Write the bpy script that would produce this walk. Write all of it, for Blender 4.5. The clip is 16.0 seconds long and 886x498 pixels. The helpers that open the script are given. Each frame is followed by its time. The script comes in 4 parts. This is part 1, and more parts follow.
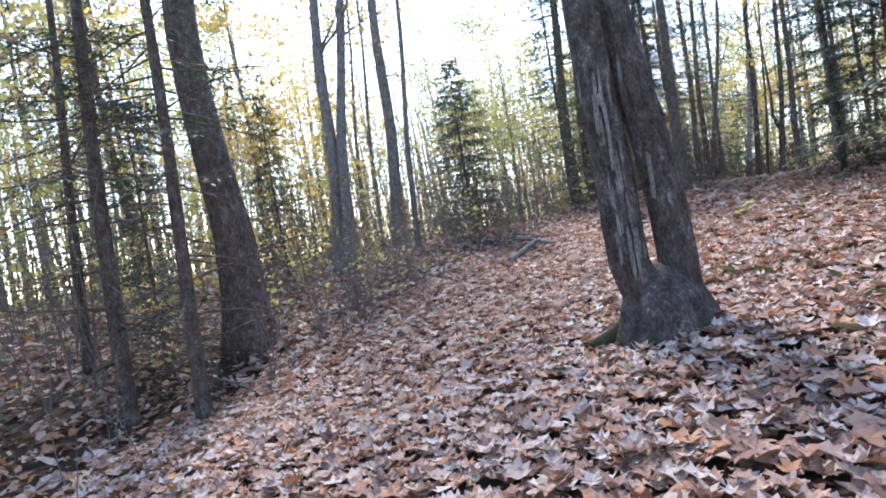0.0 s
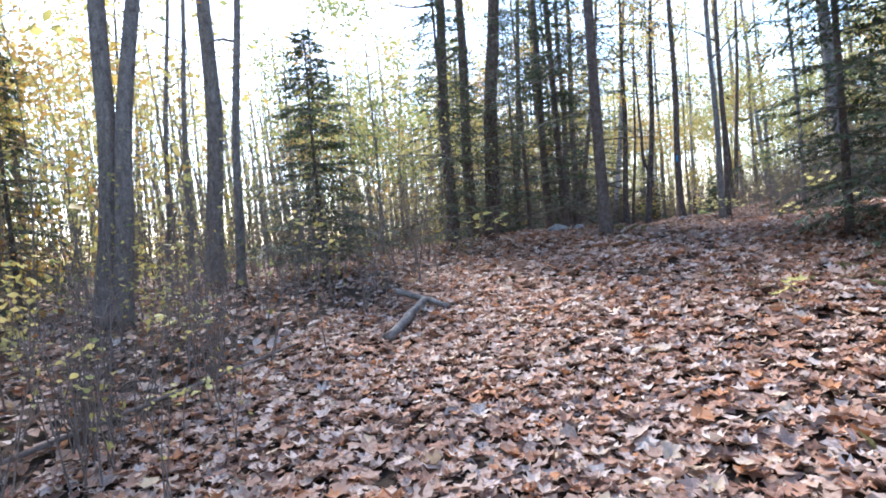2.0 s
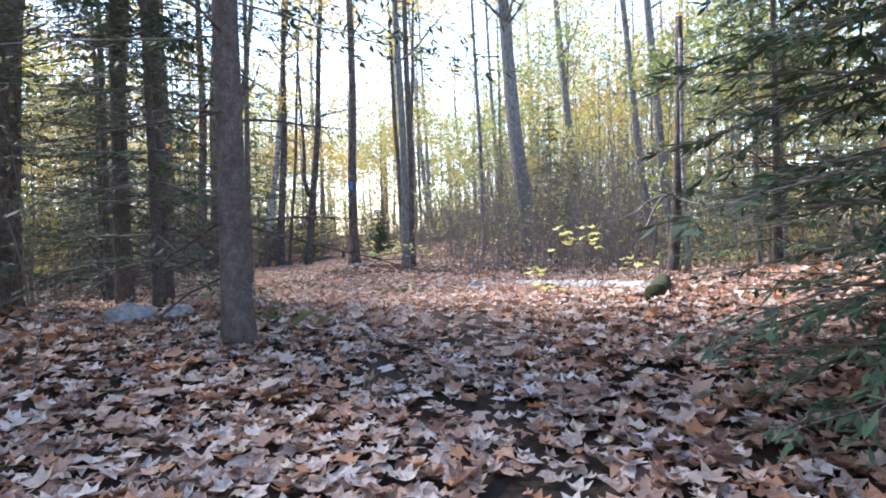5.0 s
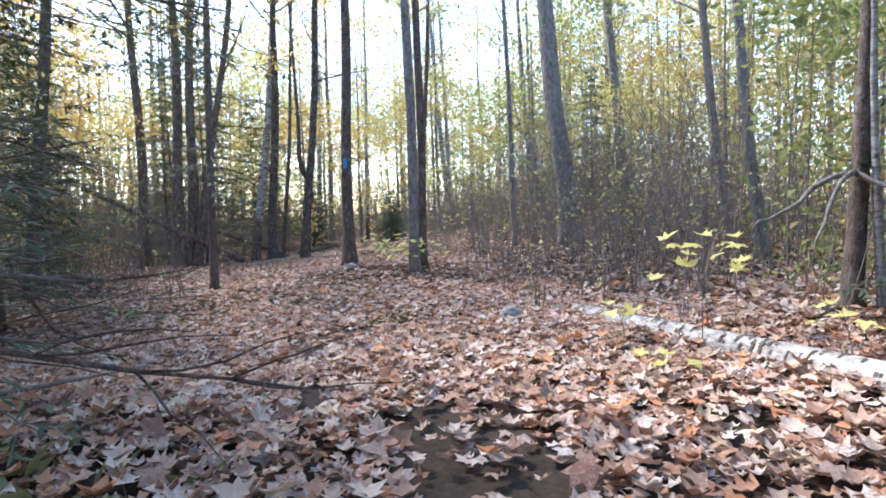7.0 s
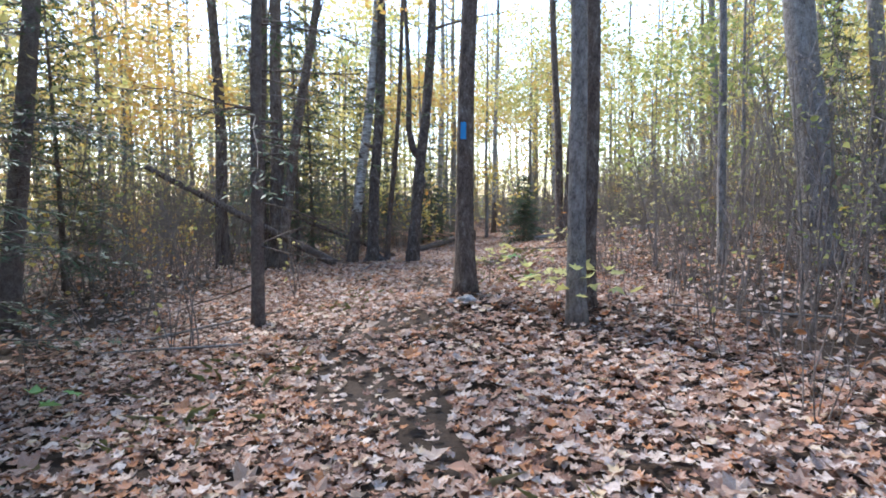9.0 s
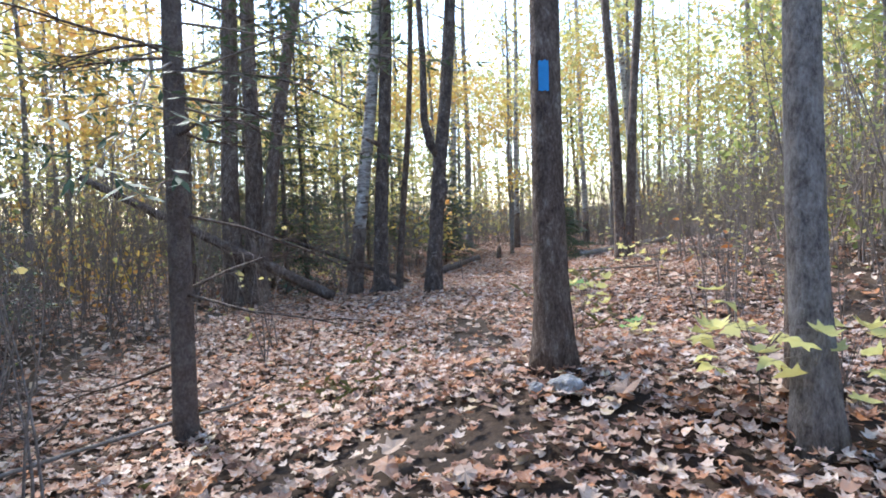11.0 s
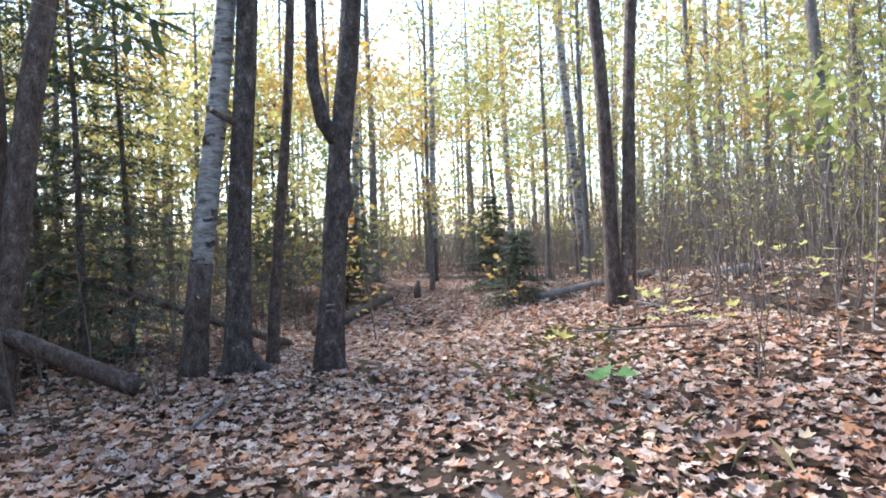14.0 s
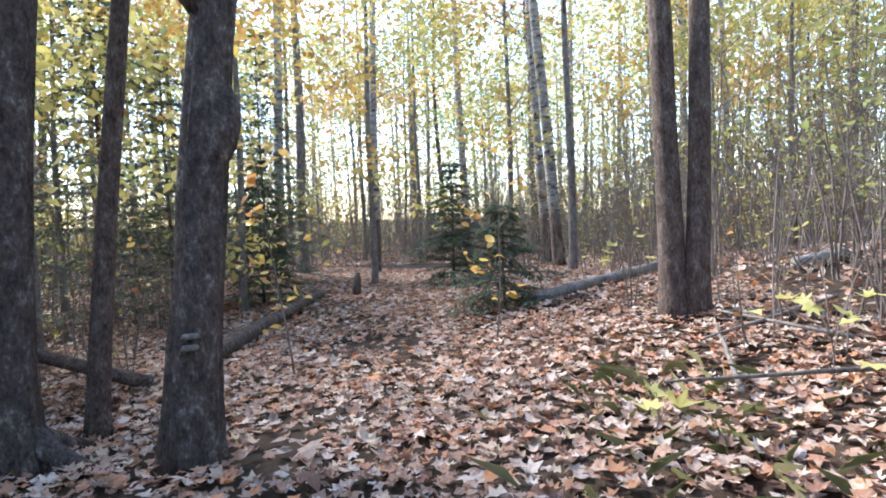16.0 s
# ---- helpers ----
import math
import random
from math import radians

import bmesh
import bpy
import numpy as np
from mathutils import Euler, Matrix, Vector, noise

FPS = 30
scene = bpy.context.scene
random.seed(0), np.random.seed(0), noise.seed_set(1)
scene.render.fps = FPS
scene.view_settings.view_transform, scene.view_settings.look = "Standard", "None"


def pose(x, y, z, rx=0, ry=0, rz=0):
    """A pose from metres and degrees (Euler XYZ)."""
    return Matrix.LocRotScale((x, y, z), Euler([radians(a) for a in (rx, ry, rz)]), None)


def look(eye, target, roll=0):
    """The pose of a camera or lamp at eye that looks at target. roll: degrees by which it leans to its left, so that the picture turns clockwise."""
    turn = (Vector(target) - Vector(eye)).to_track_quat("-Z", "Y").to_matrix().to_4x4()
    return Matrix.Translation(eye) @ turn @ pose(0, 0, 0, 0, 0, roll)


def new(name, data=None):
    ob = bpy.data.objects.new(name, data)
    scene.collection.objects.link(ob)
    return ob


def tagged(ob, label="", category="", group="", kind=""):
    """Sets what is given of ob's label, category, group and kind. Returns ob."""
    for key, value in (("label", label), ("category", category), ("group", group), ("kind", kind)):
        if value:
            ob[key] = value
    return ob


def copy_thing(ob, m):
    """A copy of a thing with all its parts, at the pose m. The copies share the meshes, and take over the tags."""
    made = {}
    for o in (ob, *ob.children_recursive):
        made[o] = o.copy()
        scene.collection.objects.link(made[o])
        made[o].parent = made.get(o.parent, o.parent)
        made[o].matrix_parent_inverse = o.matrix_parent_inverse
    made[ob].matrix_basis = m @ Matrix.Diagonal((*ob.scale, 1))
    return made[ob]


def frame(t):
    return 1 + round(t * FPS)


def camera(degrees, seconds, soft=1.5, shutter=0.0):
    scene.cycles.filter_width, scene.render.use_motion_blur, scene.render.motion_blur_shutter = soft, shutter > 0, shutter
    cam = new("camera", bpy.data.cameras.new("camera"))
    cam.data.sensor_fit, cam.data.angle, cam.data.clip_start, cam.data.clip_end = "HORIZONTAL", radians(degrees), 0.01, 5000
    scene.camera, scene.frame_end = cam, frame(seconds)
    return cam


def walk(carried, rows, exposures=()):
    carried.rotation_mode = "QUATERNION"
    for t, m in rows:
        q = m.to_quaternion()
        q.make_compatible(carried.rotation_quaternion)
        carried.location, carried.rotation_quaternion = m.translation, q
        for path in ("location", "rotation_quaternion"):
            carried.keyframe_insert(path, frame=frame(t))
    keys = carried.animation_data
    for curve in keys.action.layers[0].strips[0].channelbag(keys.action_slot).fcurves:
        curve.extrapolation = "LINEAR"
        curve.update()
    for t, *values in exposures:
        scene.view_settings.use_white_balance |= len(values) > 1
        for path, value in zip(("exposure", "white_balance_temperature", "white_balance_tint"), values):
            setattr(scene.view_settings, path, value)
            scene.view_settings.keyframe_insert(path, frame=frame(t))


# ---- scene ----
cam = camera(73.0, 16.0, soft=1.8)
PATH = [
    (0.0, (0.000, 0.000, 1.250), (-0.015, 2.999, 1.162), -9.50),
    (0.5, (-0.132, 1.003, 1.388), (0.050, 3.996, 1.305), -8.97),
    (1.0, (-0.122, 1.932, 1.450), (0.241, 4.906, 1.305), -9.41),
    (1.5, (-0.005, 2.817, 1.549), (0.536, 5.763, 1.376), -9.12),
    (2.0, (0.087, 3.720, 1.607), (0.855, 6.618, 1.503), -5.34),
    (2.5, (0.351, 4.513, 1.603), (1.342, 7.343, 1.506), -3.69),
    (3.0, (0.701, 5.353, 1.620), (2.033, 8.038, 1.517), -3.34),
    (3.5, (1.183, 6.221, 1.668), (2.926, 8.657, 1.510), -3.32),
    (4.0, (1.873, 7.065, 1.810), (3.854, 9.313, 1.655), -2.79),
    (4.5, (2.501, 7.881, 1.909), (4.708, 9.911, 1.833), -1.87),
    (7.0, (5.278, 10.521, 2.160), (7.401, 12.632, 1.962), -1.98),
    (7.5, (6.024, 11.266, 2.251), (8.100, 13.422, 2.046), -0.14),
    (8.0, (6.744, 12.046, 2.312), (8.648, 14.355, 2.100), -0.16),
    (8.5, (7.239, 12.914, 2.270), (9.019, 15.319, 2.043), -0.31),
    (9.0, (7.765, 13.741, 2.324), (9.403, 16.240, 2.060), -0.76),
    (11.5, (9.260, 16.881, 2.235), (10.902, 19.387, 2.075), -3.14),
    (12.0, (9.592, 17.461, 2.244), (11.270, 19.944, 2.118), -3.33),
    (12.5, (9.931, 17.994, 2.226), (11.646, 20.454, 2.117), -3.02),
    (13.0, (10.251, 18.464, 2.250), (12.103, 20.820, 2.117), -2.30),
    (13.5, (10.636, 18.949, 2.258), (12.581, 21.230, 2.141), -2.89),
    (14.0, (10.966, 19.419, 2.212), (12.996, 21.627, 2.130), -2.48),
    (14.5, (11.296, 19.889, 2.160), (13.419, 22.006, 2.068), -2.97),
    (15.0, (11.707, 20.392, 2.145), (13.863, 22.473, 2.013), -3.27),
    (15.5, (12.131, 20.950, 2.122), (14.351, 22.962, 1.969), -2.78),
    (16.0, (12.593, 21.457, 2.096), (14.844, 23.433, 1.929), -2.28),
]
EXPOSURES = [(0.0, 2.25, 6200, 14), (2.0, 2.25, 6200, 14), (4.5, 2.55, 6200, 14), (8.0, 2.32, 6200, 10), (12.0, 2.55, 6200, 10), (16.0, 2.55, 6200, 10)]
walk(cam, [(t, look(eye, target, roll)) for t, eye, target, roll in PATH], exposures=EXPOSURES)

# ---- sky, sun, exposure ----
world = bpy.data.worlds.new("sky")
scene.world = world
world.use_nodes = True
sky = world.node_tree.nodes.new("ShaderNodeTexSky")
sky.sky_type, sky.sun_disc = "NISHITA", False
sky.sun_elevation, sky.sun_rotation = radians(42), radians(-6)
sky.dust_density, sky.ozone_density, sky.air_density = 0.4, 2.0, 1.0
world.node_tree.links.new(sky.outputs[0], world.node_tree.nodes["Background"].inputs[0])
world.node_tree.nodes["Background"].inputs[1].default_value = 0.15
sun_data = bpy.data.lights.new("sun", "SUN")
sun_data.energy, sun_data.angle, sun_data.color = 2.1, radians(10), (1.0, 0.97, 0.94)
new("sun", sun_data).matrix_world = look((-2.1, 20, 19), (0, 0, 0))

# ---- materials ----
def material(name, colors, scale=6.0, rough=0.8, bump=0.4, detail_scale=60.0, source="noise", stretch=(1, 1, 1), through_light=0.0, metal=0.0):
    """Two scales of noise, or a random value for each piece, run through a colour ramp."""
    m = bpy.data.materials.new(name)
    m.use_nodes = True
    t = m.node_tree
    n, l = t.nodes, t.links
    b = n["Principled BSDF"]
    b.inputs["Roughness"].default_value = rough
    b.inputs["Metallic"].default_value = metal
    b.inputs["Specular IOR Level"].default_value = 0.25
    co = n.new("ShaderNodeTexCoord")
    mp = n.new("ShaderNodeMapping")
    mp.inputs["Scale"].default_value = stretch
    l.new(co.outputs["Object"], mp.inputs[0])
    big, small = n.new("ShaderNodeTexNoise"), n.new("ShaderNodeTexNoise")
    big.inputs["Scale"].default_value, small.inputs["Scale"].default_value = scale, detail_scale
    big.inputs["Detail"].default_value, small.inputs["Detail"].default_value = 6, 5
    big.inputs["Roughness"].default_value = small.inputs["Roughness"].default_value = 0.68
    l.new(mp.outputs[0], big.inputs[0]); l.new(mp.outputs[0], small.inputs[0])
    mix = n.new("ShaderNodeMath"); mix.operation = "MULTIPLY_ADD"
    ramp = n.new("ShaderNodeValToRGB")
    while len(ramp.color_ramp.elements) < len(colors):
        ramp.color_ramp.elements.new(0.5)
    for k, c in enumerate(colors):
        e = ramp.color_ramp.elements[k]
        if source == "noise":
            e.position = 0.36 + 0.28 * k / max(1, len(colors) - 1)
        else:
            e.position = k / max(1, len(colors) - 1)
        e.color = (*c, 1)
    if source == "noise":
        mix.inputs[1].default_value = 0.45
        l.new(small.outputs[0], mix.inputs[0])
        half = n.new("ShaderNodeMath"); half.operation = "MULTIPLY"; half.inputs[1].default_value = 0.55
        l.new(big.outputs[0], half.inputs[0]); l.new(half.outputs[0], mix.inputs[2])
    else:
        if source == "island":
            g = n.new("ShaderNodeNewGeometry"); pick = g.outputs["Random Per Island"]
        else:
            g = n.new("ShaderNodeObjectInfo"); pick = g.outputs["Random"]
        mix.inputs[1].default_value = 0.25
        l.new(small.outputs[0], mix.inputs[0])
        sub = n.new("ShaderNodeMath"); sub.operation = "SUBTRACT"; sub.inputs[1].default_value = 0.125
        l.new(pick, sub.inputs[0]); l.new(sub.outputs[0], mix.inputs[2])
    l.new(mix.outputs[0], ramp.inputs[0])
    l.new(ramp.outputs[0], b.inputs["Base Color"])
    if bump:
        bp = n.new("ShaderNodeBump"); bp.inputs["Strength"].default_value = bump; bp.inputs["Distance"].default_value = 0.03
        l.new(mix.outputs[0] if source == "noise" else small.outputs[0], bp.inputs["Height"]); l.new(bp.outputs[0], b.inputs["Normal"])
    if through_light:
        tr = n.new("ShaderNodeBsdfTranslucent"); l.new(ramp.outputs[0], tr.inputs[0])
        ms = n.new("ShaderNodeMixShader"); ms.inputs[0].default_value = through_light
        l.new(b.outputs[0], ms.inputs[1]); l.new(tr.outputs[0], ms.inputs[2])
        l.new(ms.outputs[0], n["Material Output"].inputs[0])
    return m

RHOMB = [(0, -0.5), (0.27, 0.02), (0, 0.52), (-0.27, 0.02)]
LOBED = [(0, -0.4), (0.40, -0.34), (0.26, -0.08), (0.52, 0.12), (0.20, 0.22), (0, 0.56), (-0.20, 0.22), (-0.52, 0.12), (-0.26, -0.08), (-0.40, -0.34)]
LITTER = [(0.10, 0.048, 0.030), (0.30, 0.165, 0.115), (0.44, 0.30, 0.225), (0.36, 0.165, 0.09), (0.52, 0.39, 0.31), (0.24, 0.105, 0.065),
          (0.48, 0.34, 0.25), (0.58, 0.46, 0.38), (0.50, 0.21, 0.08), (0.46, 0.24, 0.15), (0.38, 0.25, 0.19), (0.70, 0.59, 0.50), (0.30, 0.20, 0.16), (0.66, 0.53, 0.46), (0.56, 0.42, 0.26)]
M = {
    "soil": material("forest_soil", [(0.022, 0.015, 0.010), (0.05, 0.033, 0.022), (0.09, 0.06, 0.042)], 1.4, 0.95, 0.8, 30),
    "litter": material("fallen_leaves", LITTER, rough=0.7, bump=0.25, detail_scale=45, source="island", through_light=0.18),
    "litter_piece": material("fallen_leaf", LITTER, rough=0.7, bump=0.25, detail_scale=45, source="object", through_light=0.18),
    "yellow": material("yellow_leaves", [(0.46, 0.42, 0.13), (0.60, 0.52, 0.17), (0.64, 0.56, 0.24), (0.56, 0.40, 0.11), (0.44, 0.47, 0.18)], rough=0.55, bump=0.1, source="island", through_light=0.5),
    "gold": material("gold_leaves", [(0.48, 0.30, 0.08), (0.60, 0.44, 0.11), (0.52, 0.26, 0.09), (0.62, 0.50, 0.17)], rough=0.55, bump=0.1, source="island", through_light=0.5),
    "olive": material("turning_leaves", [(0.17, 0.22, 0.08), (0.31, 0.33, 0.11), (0.42, 0.40, 0.14), (0.24, 0.29, 0.10)], rough=0.55, bump=0.1, source="island", through_light=0.5),
    "green": material("green_leaves", [(0.16, 0.34, 0.09), (0.24, 0.42, 0.14), (0.20, 0.38, 0.12)], rough=0.5, bump=0.1, source="island", through_light=0.4),
    "pale": material("pale_yellow_leaves", [(0.55, 0.52, 0.14), (0.66, 0.60, 0.22), (0.50, 0.50, 0.16)], rough=0.5, bump=0.1, source="island", through_light=0.4),
    "rust": material("rust_leaves", [(0.30, 0.11, 0.04), (0.42, 0.18, 0.06), (0.25, 0.13, 0.07)], rough=0.6, bump=0.1, source="island", through_light=0.4),
    "tan": material("dry_tan_leaves", [(0.36, 0.26, 0.16), (0.50, 0.38, 0.24), (0.44, 0.36, 0.20), (0.30, 0.20, 0.13)], rough=0.65, bump=0.1, source="island", through_light=0.4),
    "needle": material("fir_needles", [(0.045, 0.075, 0.040), (0.075, 0.115, 0.060), (0.11, 0.145, 0.080)], rough=0.6, bump=0, source="island", through_light=0.2),
    "dry_needle": material("dry_twigs", [(0.10, 0.08, 0.06), (0.15, 0.12, 0.09), (0.08, 0.075, 0.05)], rough=0.8, bump=0, source="island"),
    "dark_bark": material("dark_furrowed_bark", [(0.035, 0.024, 0.020), (0.085, 0.060, 0.050), (0.15, 0.115, 0.095), (0.26, 0.23, 0.205)], 16, 0.9, 1.0, 70, stretch=(1, 1, 0.5)),
    "grey_bark": material("grey_bark", [(0.065, 0.055, 0.050), (0.15, 0.13, 0.12), (0.24, 0.215, 0.195), (0.31, 0.29, 0.27)], 15, 0.9, 0.9, 75, stretch=(1, 1, 0.5)),
    "maple_bark": material("shaggy_maple_bark", [(0.022, 0.016, 0.014), (0.06, 0.045, 0.04), (0.11, 0.088, 0.077), (0.27, 0.245, 0.225)], 11, 0.9, 1.0, 55, stretch=(1, 1, 0.6)),
    "spruce_bark": material("scaly_spruce_bark", [(0.06, 0.045, 0.038), (0.13, 0.10, 0.088), (0.21, 0.18, 0.155)], 14, 0.9, 0.9, 70, stretch=(1, 1, 0.8)),
    "birch_bark": material("white_birch_bark", [(0.05, 0.042, 0.036), (0.22, 0.20, 0.185), (0.38, 0.36, 0.34), (0.48, 0.46, 0.44)], 5, 0.8, 0.5, 14, stretch=(1, 1, 3.5)),
    "twig": material("bare_twigs", [(0.10, 0.08, 0.07), (0.19, 0.155, 0.135), (0.29, 0.25, 0.225)], 8, 0.85, 0.2, 40),
    "dead_wood": material("weathered_wood", [(0.09, 0.075, 0.065), (0.20, 0.175, 0.155), (0.32, 0.29, 0.27)], 6, 0.9, 0.8, 50, stretch=(1, 1, 0.3)),
    "moss": material("moss", [(0.025, 0.026, 0.012), (0.055, 0.056, 0.026), (0.085, 0.082, 0.042)], 10, 0.95, 0.8, 70),
    "rock": material("pale_rock", [(0.10, 0.095, 0.09), (0.27, 0.26, 0.25), (0.42, 0.41, 0.40)], 6, 0.85, 0.7, 40),
    "blaze": material("blue_trail_paint", [(0.03, 0.22, 0.50), (0.04, 0.27, 0.58)], 20, 0.6, 0.3, 80),
    "grass": material("dull_grass", [(0.16, 0.17, 0.06), (0.26, 0.25, 0.10), (0.34, 0.29, 0.16)], rough=0.7, bump=0, source="island", through_light=0.3),
}

# ---- terrain ----
HILLS = [(-6, 0), (0, 2), (-4, 9), (3, 7), (1, 13), (6, 11), (9, 7), (7, 17), (12, 14), (10, 21), (14, 19), (9, 27), (16, 25), (20, 21), (20, 31), (2, 20)]
LIFT = [-1.463, -0.086, -0.351, -0.484, 0.333, -0.004, 0.876, -0.108, 0.109, 0.072, 0.102, 0.144, -0.212, 0.876, 0.085, 0.07]
RISES = [(5.0, 13.4, 0.30, 4.5), (11.46, 19.0, 0.20, 1.0), (12.4, 18.1, 0.12, 1.2), (4.2, 15.8, 0.25, 3.0), (-2.6, 5.9, -0.18, 1.6), (-2.7, 7.6, -0.05, 1.5)]
TRAIL = [(0, -8), (-0.1, 0), (0, 2.8), (0.35, 4.5), (1.2, 6.2), (2.5, 7.9), (5.3, 10.5), (6.75, 12.0), (7.8, 13.8), (9.3, 16.9), (10.25, 18.5), (12.6, 21.5), (15.2, 24.6), (18.6, 28.2), (20.8, 30.6)]

def ground_z(x, y):
    return 0.845 + sum(w * math.exp(-((x - a) ** 2 + (y - b) ** 2) / 32.0) for w, (a, b) in zip(LIFT, HILLS)) \
        + sum(w * math.exp(-((x - a) ** 2 + (y - b) ** 2) / k) for a, b, w, k in RISES)

def ground_np(x, y):
    z = np.full_like(x, 0.845)
    for w, (a, b) in zip(LIFT, HILLS):
        z += w * np.exp(-((x - a) ** 2 + (y - b) ** 2) / 32.0)
    for a, b, w, k in RISES:
        z += w * np.exp(-((x - a) ** 2 + (y - b) ** 2) / k)
    return z

def off_trail(x, y):
    """Distance from the line of the trail; works on arrays."""
    x, y = np.asarray(x, float), np.asarray(y, float)
    best = np.full(x.shape, 1e9)
    for (ax, ay), (bx, by) in zip(TRAIL, TRAIL[1:]):
        dx, dy = bx - ax, by - ay
        k = np.clip(((x - ax) * dx + (y - ay) * dy) / (dx * dx + dy * dy), 0, 1)
        best = np.minimum(best, np.hypot(x - ax - k * dx, y - ay - k * dy))
    return best

# ---- builders ----
def mesh_of(name, verts, faces, mat, smooth=False):
    me = bpy.data.meshes.new(name)
    me.from_pydata([tuple(v) for v in verts], [], faces)
    me.materials.append(mat)
    if smooth:
        me.polygons.foreach_set("use_smooth", [True] * len(me.polygons))
    me.update()
    return me

def part(name, data, parent, label=""):
    ob = new(name, data)
    ob.parent = parent
    if name in ("branches", "needles", "leaves", "bark_scars", "bark_plates", "crown"):
        tagged(ob, kind="stuff")
    return tagged(ob, label) if label else ob

def thing(name, x, y, label, category, group="", z=None, turn=0.0):
    ob = new(name)
    ob.matrix_basis = pose(x, y, ground_z(x, y) if z is None else z, 0, 0, turn)
    return tagged(ob, label, category, group)

def tube(points, radii, segs=8, rough=0.0, seed=0, cap=True, flare=0.0, ridges=0):
    """A tapered tube along points; rough gives uneven bark, flare spreads root toes at the foot."""
    pts = [Vector(p) for p in points]
    vs, fs = [], []
    ref = Vector((1, 0.3, 0)) if abs((pts[-1] - pts[0]).normalized().x) < 0.8 else Vector((0, 1, 0.2))
    for i, p in enumerate(pts):
        d = (pts[min(i + 1, len(pts) - 1)] - pts[max(i - 1, 0)]).normalized()
        u = ref - d * ref.dot(d)
        u.normalize()
        w = d.cross(u)
        for k in range(segs):
            a = 2 * math.pi * k / segs
            r = radii[i]
            if rough:
                n1 = noise.noise(Vector((math.cos(a) * 2.2, math.sin(a) * 2.2, p.z * 0.9 + seed * 7.3)))
                n2 = noise.noise(Vector((math.cos(a) * 6, math.sin(a) * 6, p.z * 2.6 + seed * 3.1)))
                r *= 1 + rough * (0.7 * n1 + 0.5 * n2)
                if ridges:
                    r *= 1 + rough * 0.35 * math.sin(a * ridges + 2.5 * n2)
            if flare:
                h = p.z - pts[0].z
                r *= 1 + flare * math.exp(-h / (2.2 * radii[0] + 0.05)) * (0.7 + 0.6 * max(0, math.sin(a * 4 + seed)))
            vs.append(p + u * (r * math.cos(a)) + w * (r * math.sin(a)))
    for i in range(len(pts) - 1):
        for k in range(segs):
            k2 = (k + 1) % segs
            fs.append((i * segs + k, i * segs + k2, (i + 1) * segs + k2, (i + 1) * segs + k))
    if cap:
        fs.append(tuple(reversed(range(segs))))
        fs.append(tuple((len(pts) - 1) * segs + k for k in range(segs)))
    return vs, fs

def merged(pieces):
    vs, fs = [], []
    for v, f in pieces:
        o = len(vs)
        vs.extend(v)
        fs.extend(tuple(i + o for i in q) for q in f)
    return vs, fs

def bent(start, way, length, n, rng, wander=0.12, lift=0.0):
    p, d = Vector(start), Vector(way).normalized()
    out = [p.copy()]
    for _ in range(n):
        d = (d + Vector((rng.uniform(-1, 1), rng.uniform(-1, 1), rng.uniform(-1, 1))) * wander + Vector((0, 0, lift))).normalized()
        p = p + d * (length / n)
        out.append(p.copy())
    return out

LOBES = [(0, -0.42), (0.18, -0.30), (0.42, -0.34), (0.30, -0.12), (0.52, 0.10), (0.26, 0.12), (0.22, 0.26), (0.0, 0.56),
         (-0.22, 0.26), (-0.26, 0.12), (-0.52, 0.10), (-0.30, -0.12), (-0.42, -0.34), (-0.18, -0.30)]
OVAL = [(0, -0.5), (0.24, -0.2), (0.26, 0.12), (0, 0.52), (-0.26, 0.12), (-0.24, -0.2)]

def leaf_shape(outline, curl, fold, rng):
    """A lobed leaf, cupped and folded along its midrib: centre and rim."""
    vs = [(0, 0, 0)]
    for x, y in outline:
        vs.append((x, y, curl * (x * x + y * y) * 1.6 + fold * abs(x) + rng.uniform(-0.05, 0.05)))
    k = len(outline)
    return np.array(vs), [(0, 1 + i, 1 + (i + 1) % k) for i in range(k)]

